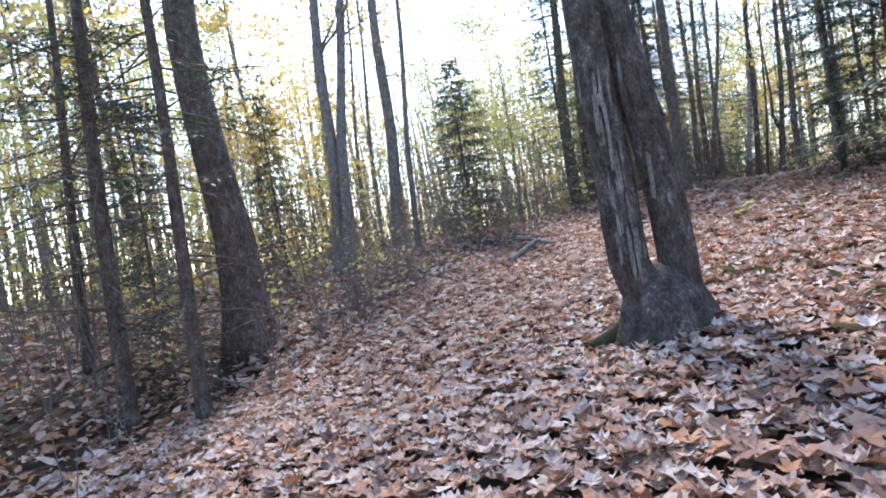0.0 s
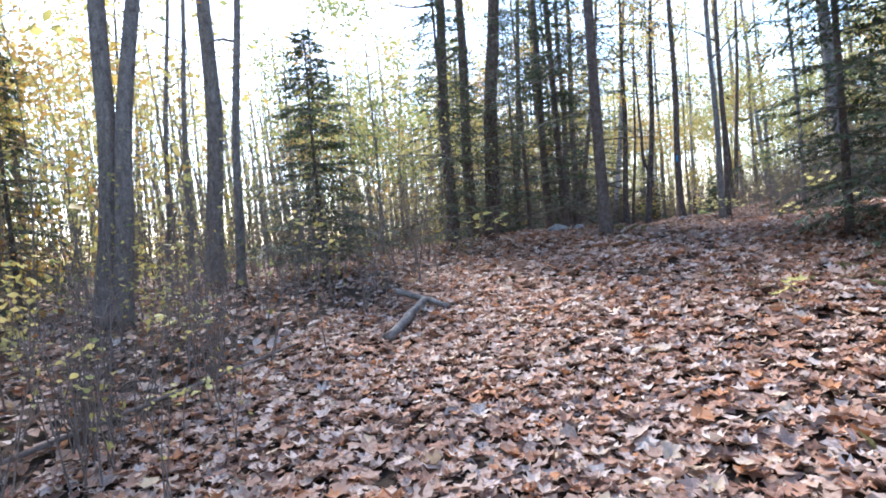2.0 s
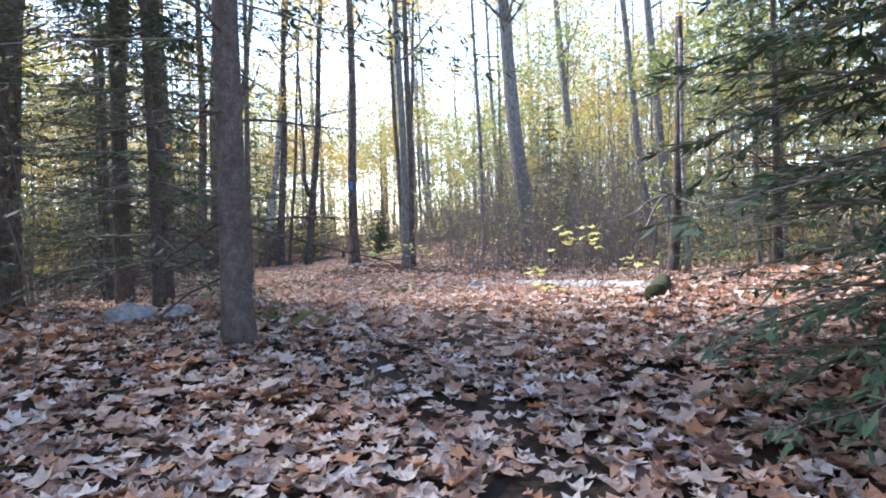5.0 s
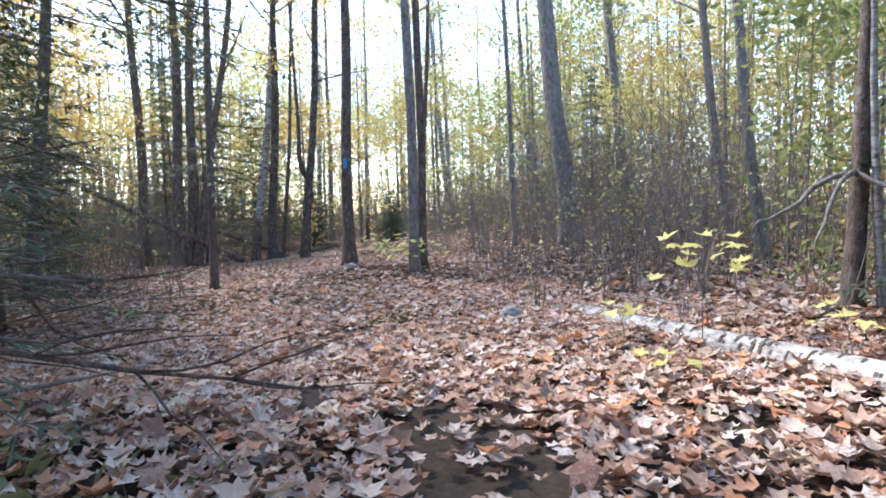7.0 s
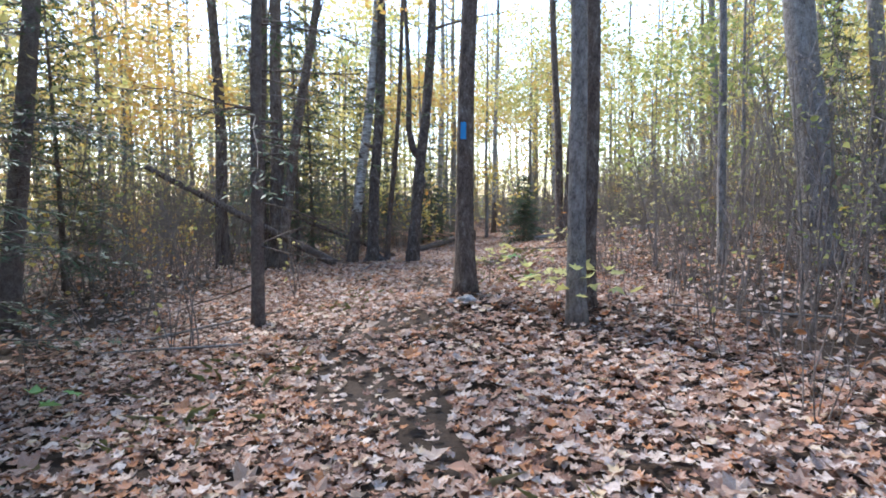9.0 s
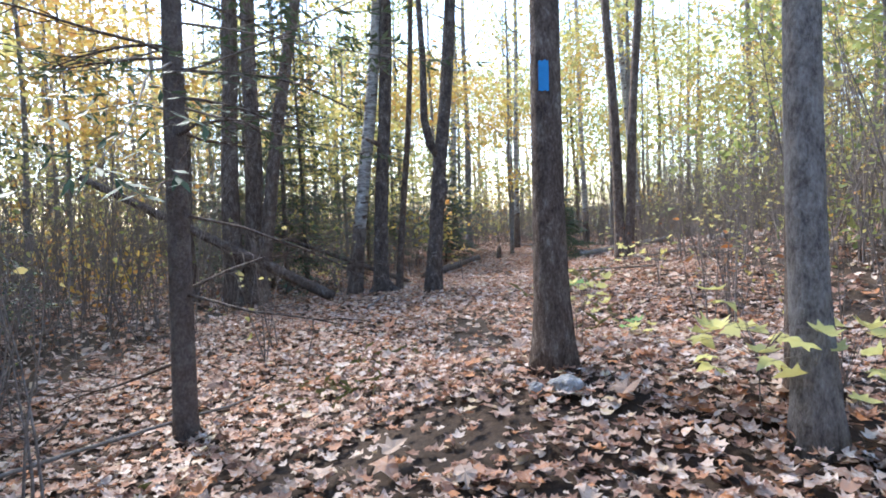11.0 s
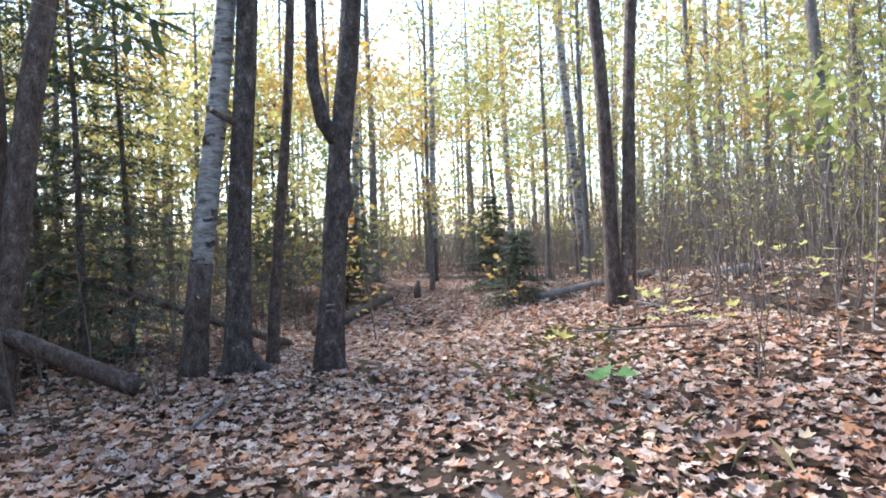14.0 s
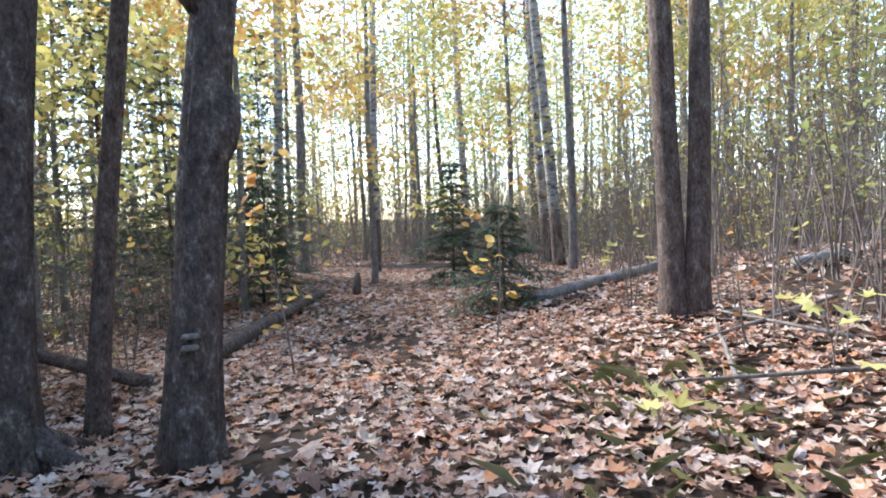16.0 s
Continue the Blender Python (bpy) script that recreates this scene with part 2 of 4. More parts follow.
def scatter_leaves(name, places, sizes, tilts, outline, mat, seed, flat=True):
    """One mesh of many leaves; places are arrays of x, y, z."""
    rng = random.Random(seed)
    nr = np.random.RandomState(seed)
    shapes = [leaf_shape(outline, c, f, rng) for c, f in ((0.25, 0.1), (-0.3, 0.15), (0.55, -0.1), (-0.5, 0.3), (0.1, 0.4), (0.7, 0.2))]
    count, k = len(places), len(outline) + 1
    pick = nr.randint(0, len(shapes), count)
    base = np.array([s[0] for s in shapes])[pick] * sizes[:, None, None]
    a, b, c = nr.uniform(0, 6.283, count), nr.normal(0, 1, count) * tilts, nr.normal(0, 1, count) * tilts
    ca, sa, cb, sb, cc, sc = np.cos(a), np.sin(a), np.cos(b), np.sin(b), np.cos(c), np.sin(c)
    x, y, z = base[..., 0], base[..., 1], base[..., 2]
    y, z = y * cb[:, None] - z * sb[:, None], y * sb[:, None] + z * cb[:, None]
    x, z = x * cc[:, None] + z * sc[:, None], -x * sc[:, None] + z * cc[:, None]
    x, y = x * ca[:, None] - y * sa[:, None], x * sa[:, None] + y * ca[:, None]
    co = np.stack([x, y, z], -1) + np.asarray(places)[:, None, :]
    f = np.array(shapes[0][1])
    faces = (f[None] + (np.arange(count) * k)[:, None, None]).reshape(-1, 3)
    me = bpy.data.meshes.new(name)
    me.vertices.add(count * k)
    me.vertices.foreach_set("co", co.reshape(-1).astype(np.float32))
    me.loops.add(faces.size)
    me.loops.foreach_set("vertex_index", faces.reshape(-1).astype(np.int32))
    me.polygons.add(len(faces))
    me.polygons.foreach_set("loop_start", np.arange(0, faces.size, 3, dtype=np.int32))
    me.materials.append(mat)
    me.update(calc_edges=True)
    return me

# ---- ground ----
def build_ground():
    n = 230
    u = np.linspace(-1, 1, n)
    s = np.sinh(u * 5.2) / math.sinh(5.2) * 330
    xs, ys = 9 + s, 15 + s
    gx, gy = np.meshgrid(xs, ys)
    gz = ground_np(gx, gy)
    off = off_trail(gx, gy)
    for i in range(n):
        for j in range(n):
            x, y = gx[i, j], gy[i, j]
            if abs(s[i]) < 45 and abs(s[j]) < 45:
                gz[i, j] += 0.05 * noise.noise(Vector((x * 0.8, y * 0.8, 3))) * min(1.0, off[i, j] / 1.2) + 0.012 * noise.noise(Vector((x * 4, y * 4, 9))) - 0.05
            else:
                gz[i, j] -= 0.05
    vs = np.stack([gx, gy, gz], -1).reshape(-1, 3)
    fs = [(i * n + j, i * n + j + 1, (i + 1) * n + j + 1, (i + 1) * n + j) for i in range(n - 1) for j in range(n - 1)]
    ob = new("ground", mesh_of("ground", vs, fs, M["soil"], True))
    return tagged(ob, "dark forest soil under autumn leaf litter", "ground", kind="structure")

ground = build_ground()

# ---- tree builders ----
CROWNS = {}

def crown_mesh(color, seed, count=1500, radius=2.2, tall=4.5, size=0.13):
    """A loose crown of leaves in uneven clumps with gaps."""
    key = (color, seed, count)
    if key not in CROWNS:
        r = np.random.RandomState(seed)
        clumps = r.normal(0, 1, (26, 3)) * (radius * 0.55, radius * 0.55, tall * 0.38)
        idx = r.randint(0, 26, count)
        p = clumps[idx] + r.normal(0, 1, (count, 3)) * (0.34, 0.34, 0.22)
        CROWNS[key] = scatter_leaves("crown", p, r.uniform(0.7, 1.3, count) * size, np.full(count, 0.9), RHOMB, M[color], seed)
    return CROWNS[key]

def trunk_line(height, lx, ly, rng, sway=0.05, n=22):
    pts = []
    ph = rng.uniform(0, 6)
    for i in range(n + 1):
        z = height * (i / n) ** 1.5
        w = sway * min(1, z / 2.5)
        pts.append((lx * z * (1 - 0.25 * z / height) + w * math.sin(z * 0.9 + ph), ly * z * (1 - 0.25 * z / height) + w * math.cos(z * 0.7 + ph), z - 0.12 if i == 0 else z))
    return pts

def at_height(pts, z):
    for a, b in zip(pts, pts[1:]):
        if b[2] >= z:
            k = (z - a[2]) / max(b[2] - a[2], 1e-6)
            return Vector(a).lerp(Vector(b), k)
    return Vector(pts[-1])

def add_limbs(tree, pts, height, d, rng, count, low, bark, spread=1.6):
    for _ in range(count):
        z = rng.uniform(low, height * 0.92)
        a = rng.uniform(0, 6.283)
        p = at_height(pts, z)
        length = spread * rng.uniform(0.5, 1.2)
        line = bent(p, (math.cos(a), math.sin(a), rng.uniform(0.3, 1.0)), length, 6, rng, 0.22, 0.05)
        r = d * rng.uniform(0.08, 0.16)
        pieces = [tube(line, [r * (1 - 0.8 * i / 6) for i in range(7)], 6)]
        for q in (2, 3, 4, 5):
            tw = bent(line[q], (rng.uniform(-1, 1), rng.uniform(-1, 1), rng.uniform(-0.1, 1)), length * 0.45, 4, rng, 0.3)
            pieces.append(tube(tw, [r * 0.4 * (1 - 0.8 * i / 4) for i in range(5)], 4, cap=False))
        part("limb", mesh_of("limb", *merged(pieces), M[bark], True), tree)

def hardwood(x, y, d, lx, ly, bark="grey_bark", height=13, seed=0, label="", crown=None):
    rng = random.Random(seed * 13 + 5)
    names = {"dark_bark": "dark brown trunk with furrowed bark in leaf litter", "grey_bark": "slender grey trunk standing among bare brush"}
    tree = thing("tree", x, y, label or names.get(bark, "tall trunk"), "tree", "forest trees")
    pts = trunk_line(height, lx, ly, rng, 0.03 + d * 0.12)
    n = len(pts) - 1
    radii = [d / 2 * (1 - 0.72 * (p[2] / height)) for p in pts]
    near = d > 0.2
    part("trunk", mesh_of("trunk", *tube(pts, radii, 22 if near else 12, 0.13, seed, True, 0.55, 9 if near else 0), M[bark], True), tree)
    add_limbs(tree, pts, height, d, rng, 7, height * 0.33, bark)
    top = at_height(pts, height * 0.8)
    c = part("crown", crown_mesh(crown or rng.choice(["yellow", "gold", "olive", "yellow"]), 1 + seed % 4, 1100), tree, "thin autumn crown with gaps")
    c.location = top
    return tree

def birch(x, y, d, lx, ly):
    rng = random.Random(int(x * 100))
    tree = thing("birch_tree", x, y, "white paper birch with black scars and dark foot", "birch tree", "birches")
    pts = trunk_line(14, lx, ly, rng, 0.04)
    radii = [d / 2 * (1 - 0.7 * p[2] / 14) for p in pts]
    part("trunk", mesh_of("trunk", *tube(pts[3:], radii[3:], 18, 0.05, 2), M["birch_bark"], True), tree)
    part("trunk_foot", mesh_of("trunk_foot", *tube(pts[:5], [r * 1.04 for r in radii[:5]], 18, 0.12, 3, True, 0.4), M["dark_bark"], True), tree, "dark rough bark at the foot")
    scars = []
    for _ in range(70 if d > 0.2 else 24):
        z = rng.uniform(0.8, 7.5)
        p, a, r = at_height(pts, z), rng.uniform(0, 6.283), d / 2 * (1 - 0.7 * z / 14) * 1.045
        w, h = rng.uniform(0.3, 0.8), rng.uniform(0.012, 0.035)
        vs = [(p.x + r * math.cos(a + w * u), p.y + r * math.sin(a + w * u), z + h * v + 0.01 * math.sin(3 * u)) for v in (-1, 1) for u in (-1, -0.5, 0, 0.5, 1)]
        scars.append((vs, [(i, i + 1, i + 6, i + 5) for i in range(4)]))
    part("bark_scars", mesh_of("bark_scars", *merged(scars), M["dark_bark"]), tree, "black horizontal scars")
    add_limbs(tree, pts, 14, d, rng, 6, 5.0, "twig")
    part("crown", crown_mesh("yellow", 2, 1100), tree).location = at_height(pts, 11)
    return tree

def blazed_tree(x, y, d, lx, ly):
    tree = hardwood(x, y, d, lx, ly, "dark_bark", 13, 31, "dark straight trunk with a blue painted trail blaze")
    rng = random.Random(31 * 13 + 5)
    pts = trunk_line(13, lx, ly, rng, 0.03 + d * 0.12)
    vs, fs, n = [], [], 6
    for i in range(5):
        z = 1.63 + 0.045 * i
        p, r = at_height(pts, z), d / 2 * (1 - 0.72 * z / 13) * 1.09
        for k in range(n + 1):
            a = radians(236 + 6 * (k - n / 2)) - 0.25
            vs.append((p.x + r * math.cos(a), p.y + r * math.sin(a), z + 0.006 * math.sin(k * 2.1)))
    for i in range(4):
        for k in range(n):
            fs.append((i * 7 + k, i * 7 + k + 1, i * 7 + k + 8, i * 7 + k + 7))
    part("paint_blaze", mesh_of("paint_blaze", vs, fs, M["blaze"], True), tree, "blue rectangular paint mark")

def broken_maple(x, y, d, lx, ly):
    rng = random.Random(77)
    tree = thing("broken_tree", x, y, "dark maple trunk with shaggy bark and root toes", "tree")
    pts = trunk_line(11, lx, ly, rng, 0.06)
    part("trunk", mesh_of("trunk", *tube(pts, [d / 2 * (1 - 0.06 * p[2]) for p in pts], 24, 0.2, 8, True, 0.9, 7), M["maple_bark"], True), tree)
    for a, l in ((0.4, 0.55), (3.4, 0.4), (5.4, 0.6)):
        line = [(math.cos(a) * l * k * 0.9, math.sin(a) * l * k * 0.9, 0.32 * (1 - k) ** 2 - 0.02) for k in (0.1, 0.35, 0.6, 0.85, 1.0)]
        part("root", mesh_of("root", *tube(line, [0.07, 0.055, 0.045, 0.03, 0.012], 8, 0.2, 4), M["maple_bark"], True), tree)
    line = bent(at_height(pts, 2.35), (-1, -0.2, 0.25), 0.35, 3, rng, 0.1)
    part("branch_stub", mesh_of("branch_stub", *tube(line, [0.05, 0.04, 0.035, 0.03], 8, 0.15, 4), M["dark_bark"], True), tree)
    add_limbs(tree, pts, 11, d, rng, 6, 4, "dark_bark")
    part("crown", crown_mesh("gold", 3, 1100), tree).location = at_height(pts, 9)

def forked_maple(x, y, d, lx, ly):
    rng = random.Random(78)
    tree = thing("forked_maple", x, y, "dark maple with peeling bark forking at head height", "maple tree")
    pts = trunk_line(11, lx, ly, rng, 0.07)
    part("trunk", mesh_of("trunk", *tube(pts, [d / 2 * (1 - 0.05 * p[2]) for p in pts], 26, 0.2, 5, True, 0.5, 8), M["maple_bark"], True), tree)
    p = at_height(pts, 2.05)
    line = [p, p + Vector((-0.14, 0.05, 0.22)), p + Vector((-0.22, 0.07, 0.6)), p + Vector((-0.2, 0.06, 1.5)), p + Vector((-0.3, 0.1, 5))]
    part("fork", mesh_of("fork", *tube(line, [0.075, 0.07, 0.06, 0.05, 0.02], 14, 0.15, 6), M["maple_bark"], True), tree)
    part("burl", mesh_of("burl", *tube([at_height(pts, z) + Vector((0.05, -0.04, 0)) for z in (1.35, 1.45, 1.55, 1.65, 1.75)], [0.04, 0.09, 0.105, 0.09, 0.04], 14, 0.2, 6), M["maple_bark"], True), tree)
    # tinder fungus brackets on the stem
    for k in range(2):
        q = at_height(pts, 0.55 + 0.05 * k) + Vector((-0.07, -0.09, 0))
        shape = [(q + Vector((0.05 * math.cos(a) * r, 0.04 * math.sin(a) * r, h))) for h, r in ((0, 1.0), (0.02, 0.7)) for a in [6.283 * i / 8 for i in range(8)]]
        part("fungus", mesh_of("fungus", shape, [(i, (i + 1) % 8, 8 + (i + 1) % 8, 8 + i) for i in range(8)] + [tuple(range(8, 16)), tuple(reversed(range(8)))], M["dead_wood"], True), tree, "pale bracket fungus")
    add_limbs(tree, pts, 11, d, rng, 6, 4, "dark_bark")
    part("crown", crown_mesh("yellow", 1, 1100), tree).location = at_height(pts, 9)

def twin_maple(x, y):
    """The old maple with two stems grown together at the foot."""
    tree = thing("twin_maple", x, y, "old double-stemmed maple with peeling bark and mossy foot", "maple tree")
    rng = random.Random(90)
    part("foot", mesh_of("foot", *tube([(0, 0, -0.15), (0, 0, 0.0), (0.0, 0, 0.12), (-0.01, 0, 0.24), (-0.02, 0.01, 0.36), (-0.02, 0.01, 0.46)], [0.26, 0.255, 0.235, 0.21, 0.15, 0.04], 30, 0.12, 3, True, 0.45, 9), M["maple_bark"], True), tree)
    left = [(-0.12 - (0.05 if z > 0.3 else 0.0) - 0.03 * z, 0.0 + 0.015 * z, z) for z in (0.1, 0.3, 0.5, 0.8, 1.1, 1.4, 1.7, 2.0, 2.4, 2.9, 3.5, 4.5, 6, 9, 12)]
    right = [(0.13 + 0.03 * min(z, 0.7) - 0.115 * max(0.0, z - 0.6), 0.02 + 0.02 * z, z) for z in (0.1, 0.3, 0.5, 0.8, 1.1, 1.4, 1.7, 2.0, 2.4, 2.9, 3.5, 4.5, 6, 9, 12)]
    for line, r0, s in ((left, 0.128, 4), (right, 0.128, 5)):
        fine = []
        for a, b in zip(line, line[1:]):
            k = 4 if b[2] < 3.6 else 2
            fine += [Vector(a).lerp(Vector(b), i / k) for i in range(k)]
        fine.append(Vector(line[-1]))
        part("stem", mesh_of("stem", *tube(fine, [r0 * (1 - 0.05 * p.z) for p in fine], 28, 0.2, s, True, 0.0, 10), M["maple_bark"], True), tree)
    plates = []
    for _ in range(34):
        z, side = rng.uniform(0.5, 1.75), rng.random() < 0.8
        line, r = (left, 0.128) if side else (right, 0.128)
        p, a = at_height(line, z), radians(rng.gauss(262, 26))
        rr, w, h = r * (1 - 0.05 * z) * rng.uniform(1.04, 1.14), rng.uniform(0.04, 0.11), rng.uniform(0.03, 0.12)
        vs = [(p.x + (rr + o) * math.cos(a + w * u), p.y + (rr + o) * math.sin(a + w * u), z + h * v + rng.uniform(-0.8, 0.8) * h) for o in (0, 0.006) for v in (-1, 1) for u in (-1, 0.1, 0.9)]
        plates.append((vs, [(0, 1, 4, 3), (1, 2, 5, 4), (6, 9, 10, 7), (7, 10, 11, 8), (0, 6, 7, 1), (1, 7, 8, 2), (3, 4, 10, 9), (4, 5, 11, 10), (0, 3, 9, 6), (2, 8, 11, 5)]))
    part("bark_plates", mesh_of("bark_plates", *merged(plates), M["grey_bark"]), tree, "pale peeling plates of bark")
    for k, a in enumerate((0.2, 1.5, 2.9, 4.0, 5.2)):
        l = 0.28 + 0.07 * (k % 3)
        line = [(math.cos(a) * (0.12 + l * k2), math.sin(a) * (0.12 + l * k2), 0.22 * (1 - k2) ** 2 - 0.03) for k2 in (0, 0.3, 0.6, 0.85, 1.0)]
        part("root", mesh_of("root", *tube(line, [0.085, 0.065, 0.05, 0.03, 0.012], 10, 0.2, k), M["moss"], True), tree, "mossy root toe")
    for line in (left, right):
        add_limbs(tree, line, 12, 0.2, rng, 4, 4.2, "dark_bark")
    part("crown", crown_mesh("gold", 4, 1100), tree).location = (-0.6, 0.2, 9.5)

def needle_branch(p, a, length, droop, rng, dense, bits, sticks, r):
    line = bent(p, (math.cos(a), math.sin(a), droop), length, 6, rng, 0.10, -0.02)
    sticks.append(tube(line, [r * (1 - 0.85 * i / 6) for i in range(7)], 5, cap=False))
    for q in range(1, 7):
        for side in (-1, 1):
            d = (line[q] - line[q - 1]).normalized()
            s = Vector((-d.y, d.x, 0)) * side
            tl = length * 0.42 * (1.15 - q / 7) * rng.uniform(0.7, 1.2)
            tw = bent(line[q], d * 0.8 + s + Vector((0, 0, -0.12)), tl, 3, rng, 0.12)
            sticks.append(tube(tw, [r * 0.28, r * 0.22, r * 0.16, r * 0.08], 3, cap=False))
            for _ in range(int(dense * tl * 26) + 2):
                k = rng.uniform(0, 2.99)
                c = tw[int(k)].lerp(tw[int(k) + 1], k - int(k))
                e = (d * rng.uniform(0.2, 1) + s * rng.uniform(-1, 1.4) + Vector((0, 0, rng.uniform(-0.35, 0.2)))).normalized() * rng.uniform(0.06, 0.13)
                w = Vector((-e.y, e.x, rng.uniform(-0.03, 0.03))).normalized() * rng.uniform(0.008, 0.015)
                bits.append(((c - w * 0.4, c + e * 0.5 - w, c + e, c + e * 0.5 + w), ((0, 1, 2, 3),)))

def conifer(x, y, height, d, lx=0.0, ly=0.0, seed=0, low=0.3, reach=1.3, whorls=22, dense=1.4, label="dark green young fir with drooping layered boughs", name="fir_tree", group="firs"):
    rng = random.Random(seed + 500)
    tree = thing(name, x, y, label, "fir tree", group)
    pts = trunk_line(height, lx, ly, rng, 0.02)
    part("trunk", mesh_of("trunk", *tube(pts, [d / 2 * (1 - 0.93 * p[2] / height) for p in pts], 12, 0.08, seed, True, 0.4), M["spruce_bark"], True), tree)
    bits, sticks = [], []
    for k in range(whorls):
        z = low + (height * 0.97 - low) * (k + rng.uniform(-0.3, 0.3)) / whorls
        z = max(low * 0.8, z)
        spread = reach * max(0.08, 1 - (z / height)) ** 0.8 * rng.uniform(0.65, 1.15)
        for j in range(5 if height < 8 else 4):
            needle_branch(at_height(pts, z), j * 1.26 + k * 0.9 + rng.uniform(-0.3, 0.3), spread, rng.uniform(-0.3, 0.15), rng, dense, bits, sticks, 0.004 + spread * 0.006)
    part("branches", mesh_of("branches", *merged(sticks), M["twig"], True), tree)
    part("needles", mesh_of("needles", *merged(bits), M["needle"]), tree, "dark green needles")
    return tree

def dead_branches(tree, pts, d, rng, low, high, count, length):
    for _ in range(count):
        z, a = rng.uniform(low, high), rng.uniform(0, 6.283)
        l = length * rng.uniform(0.5, 1.2)
        line = bent(at_height(pts, z), (math.cos(a), math.sin(a), rng.uniform(-0.35, 0.25)), l, 6, rng, 0.13, -0.03)
        pieces = [tube(line, [0.011 * (1 - 0.8 * i / 6) + 0.001 for i in range(7)], 5, cap=False)]
        for q in (2, 3, 4, 5):
            for _ in range(2):
                tw = bent(line[q], (math.cos(a) + rng.uniform(-1, 1), math.sin(a) + rng.uniform(-1, 1), rng.uniform(-0.4, 0.3)), l * 0.35, 4, rng, 0.2)
                pieces.append(tube(tw, [0.004, 0.0035, 0.003, 0.002, 0.001], 3, cap=False))
        part("dead_branch", mesh_of("dead_branch", *merged(pieces), M["dark_bark"], True), tree, "bare dead branch with fine twigs")

def dead_fir(x, y, d, lx, ly):
    rng = random.Random(int(x * 1000))
    tree = thing("fir_tree", x, y, "thin dark fir trunk bristling with bare dead branches", "fir tree", "thin firs")
    pts = trunk_line(9, lx, ly, rng, 0.02)
    part("trunk", mesh_of("trunk", *tube(pts, [d / 2 * (1 - 0.8 * p[2] / 9) for p in pts], 14, 0.12, 2, True, 0.3), M["dark_bark"], True), tree)
    dead_branches(tree, pts, d, rng, 0.25, 3.8, 36, 1.15)
    bits, sticks = [], []
    for k in range(34):
        z = rng.uniform(2.2, 8.6)
        needle_branch(at_height(pts, z), rng.uniform(0, 6.28), 1.1 * (1.1 - z / 9) + 0.3, rng.uniform(-0.3, 0.1), rng, 1.2, bits, sticks, 0.008)
    part("branches", mesh_of("branches", *merged(sticks), M["twig"], True), tree)
    part("needles", mesh_of("needles", *merged(bits), M["needle"]), tree, "sparse dark needles")

def spruce_trunk(x, y, d, lx, ly):
    rng = random.Random(int(x * 1000) + 7)
    tree = thing("spruce_tree", x, y, "straight spruce trunk with scaly bark and dead lower twigs", "spruce tree", "spruces")
    pts = trunk_line(12, lx, ly, rng, 0.015)
    part("trunk", mesh_of("trunk", *tube(pts, [d / 2 * (1 - 0.75 * p[2] / 12) for p in pts], 18, 0.08, 6, True, 0.35), M["spruce_bark"], True), tree)
    dead_branches(tree, pts, d, rng, 0.4, 3.5, 18, 1.1)
    bits, sticks = [], []
    for k in range(64):
        z = rng.uniform(1.9, 11.5)
        needle_branch(at_height(pts, z), rng.uniform(0, 6.28), 1.9 * (1.05 - z / 12) + 0.3, rng.uniform(-0.35, 0.1), rng, 1.2, bits, sticks, 0.009)
    part("branches", mesh_of("branches", *merged(sticks), M["twig"], True), tree)
    part("needles", mesh_of("needles", *merged(bits), M["needle"]), tree, "dark green needles")

def snag(x, y, d, lx, ly, height, bark):
    rng = random.Random(int(x * 100))
    tree = thing("dead_snag", x, y, "broken dead snag with split weathered wood" if d > 0.1 else "thin pale dead snag without bark", "dead tree")
    pts = trunk_line(height, lx, ly, rng, 0.05, 16)
    part("trunk", mesh_of("trunk", *tube(pts, [d / 2 * (1 - 0.35 * p[2] / height) for p in pts], 16, 0.25, 3, True, 0.7, 6), M[bark], True), tree)
    if d > 0.1:
        for a, l in ((2.6, 1.3), (3.3, 1.0), (4.2, 0.8)):
            line = bent((0, 0, 1.0), (math.cos(a), math.sin(a), -0.35), l, 7, rng, 0.25)
            part("dead_branch", mesh_of("dead_branch", *tube(line, [0.024 * (1 - 0.11 * i) for i in range(8)], 8, 0.2, 2), M["dead_wood"], True), tree, "crooked grey dead branch")

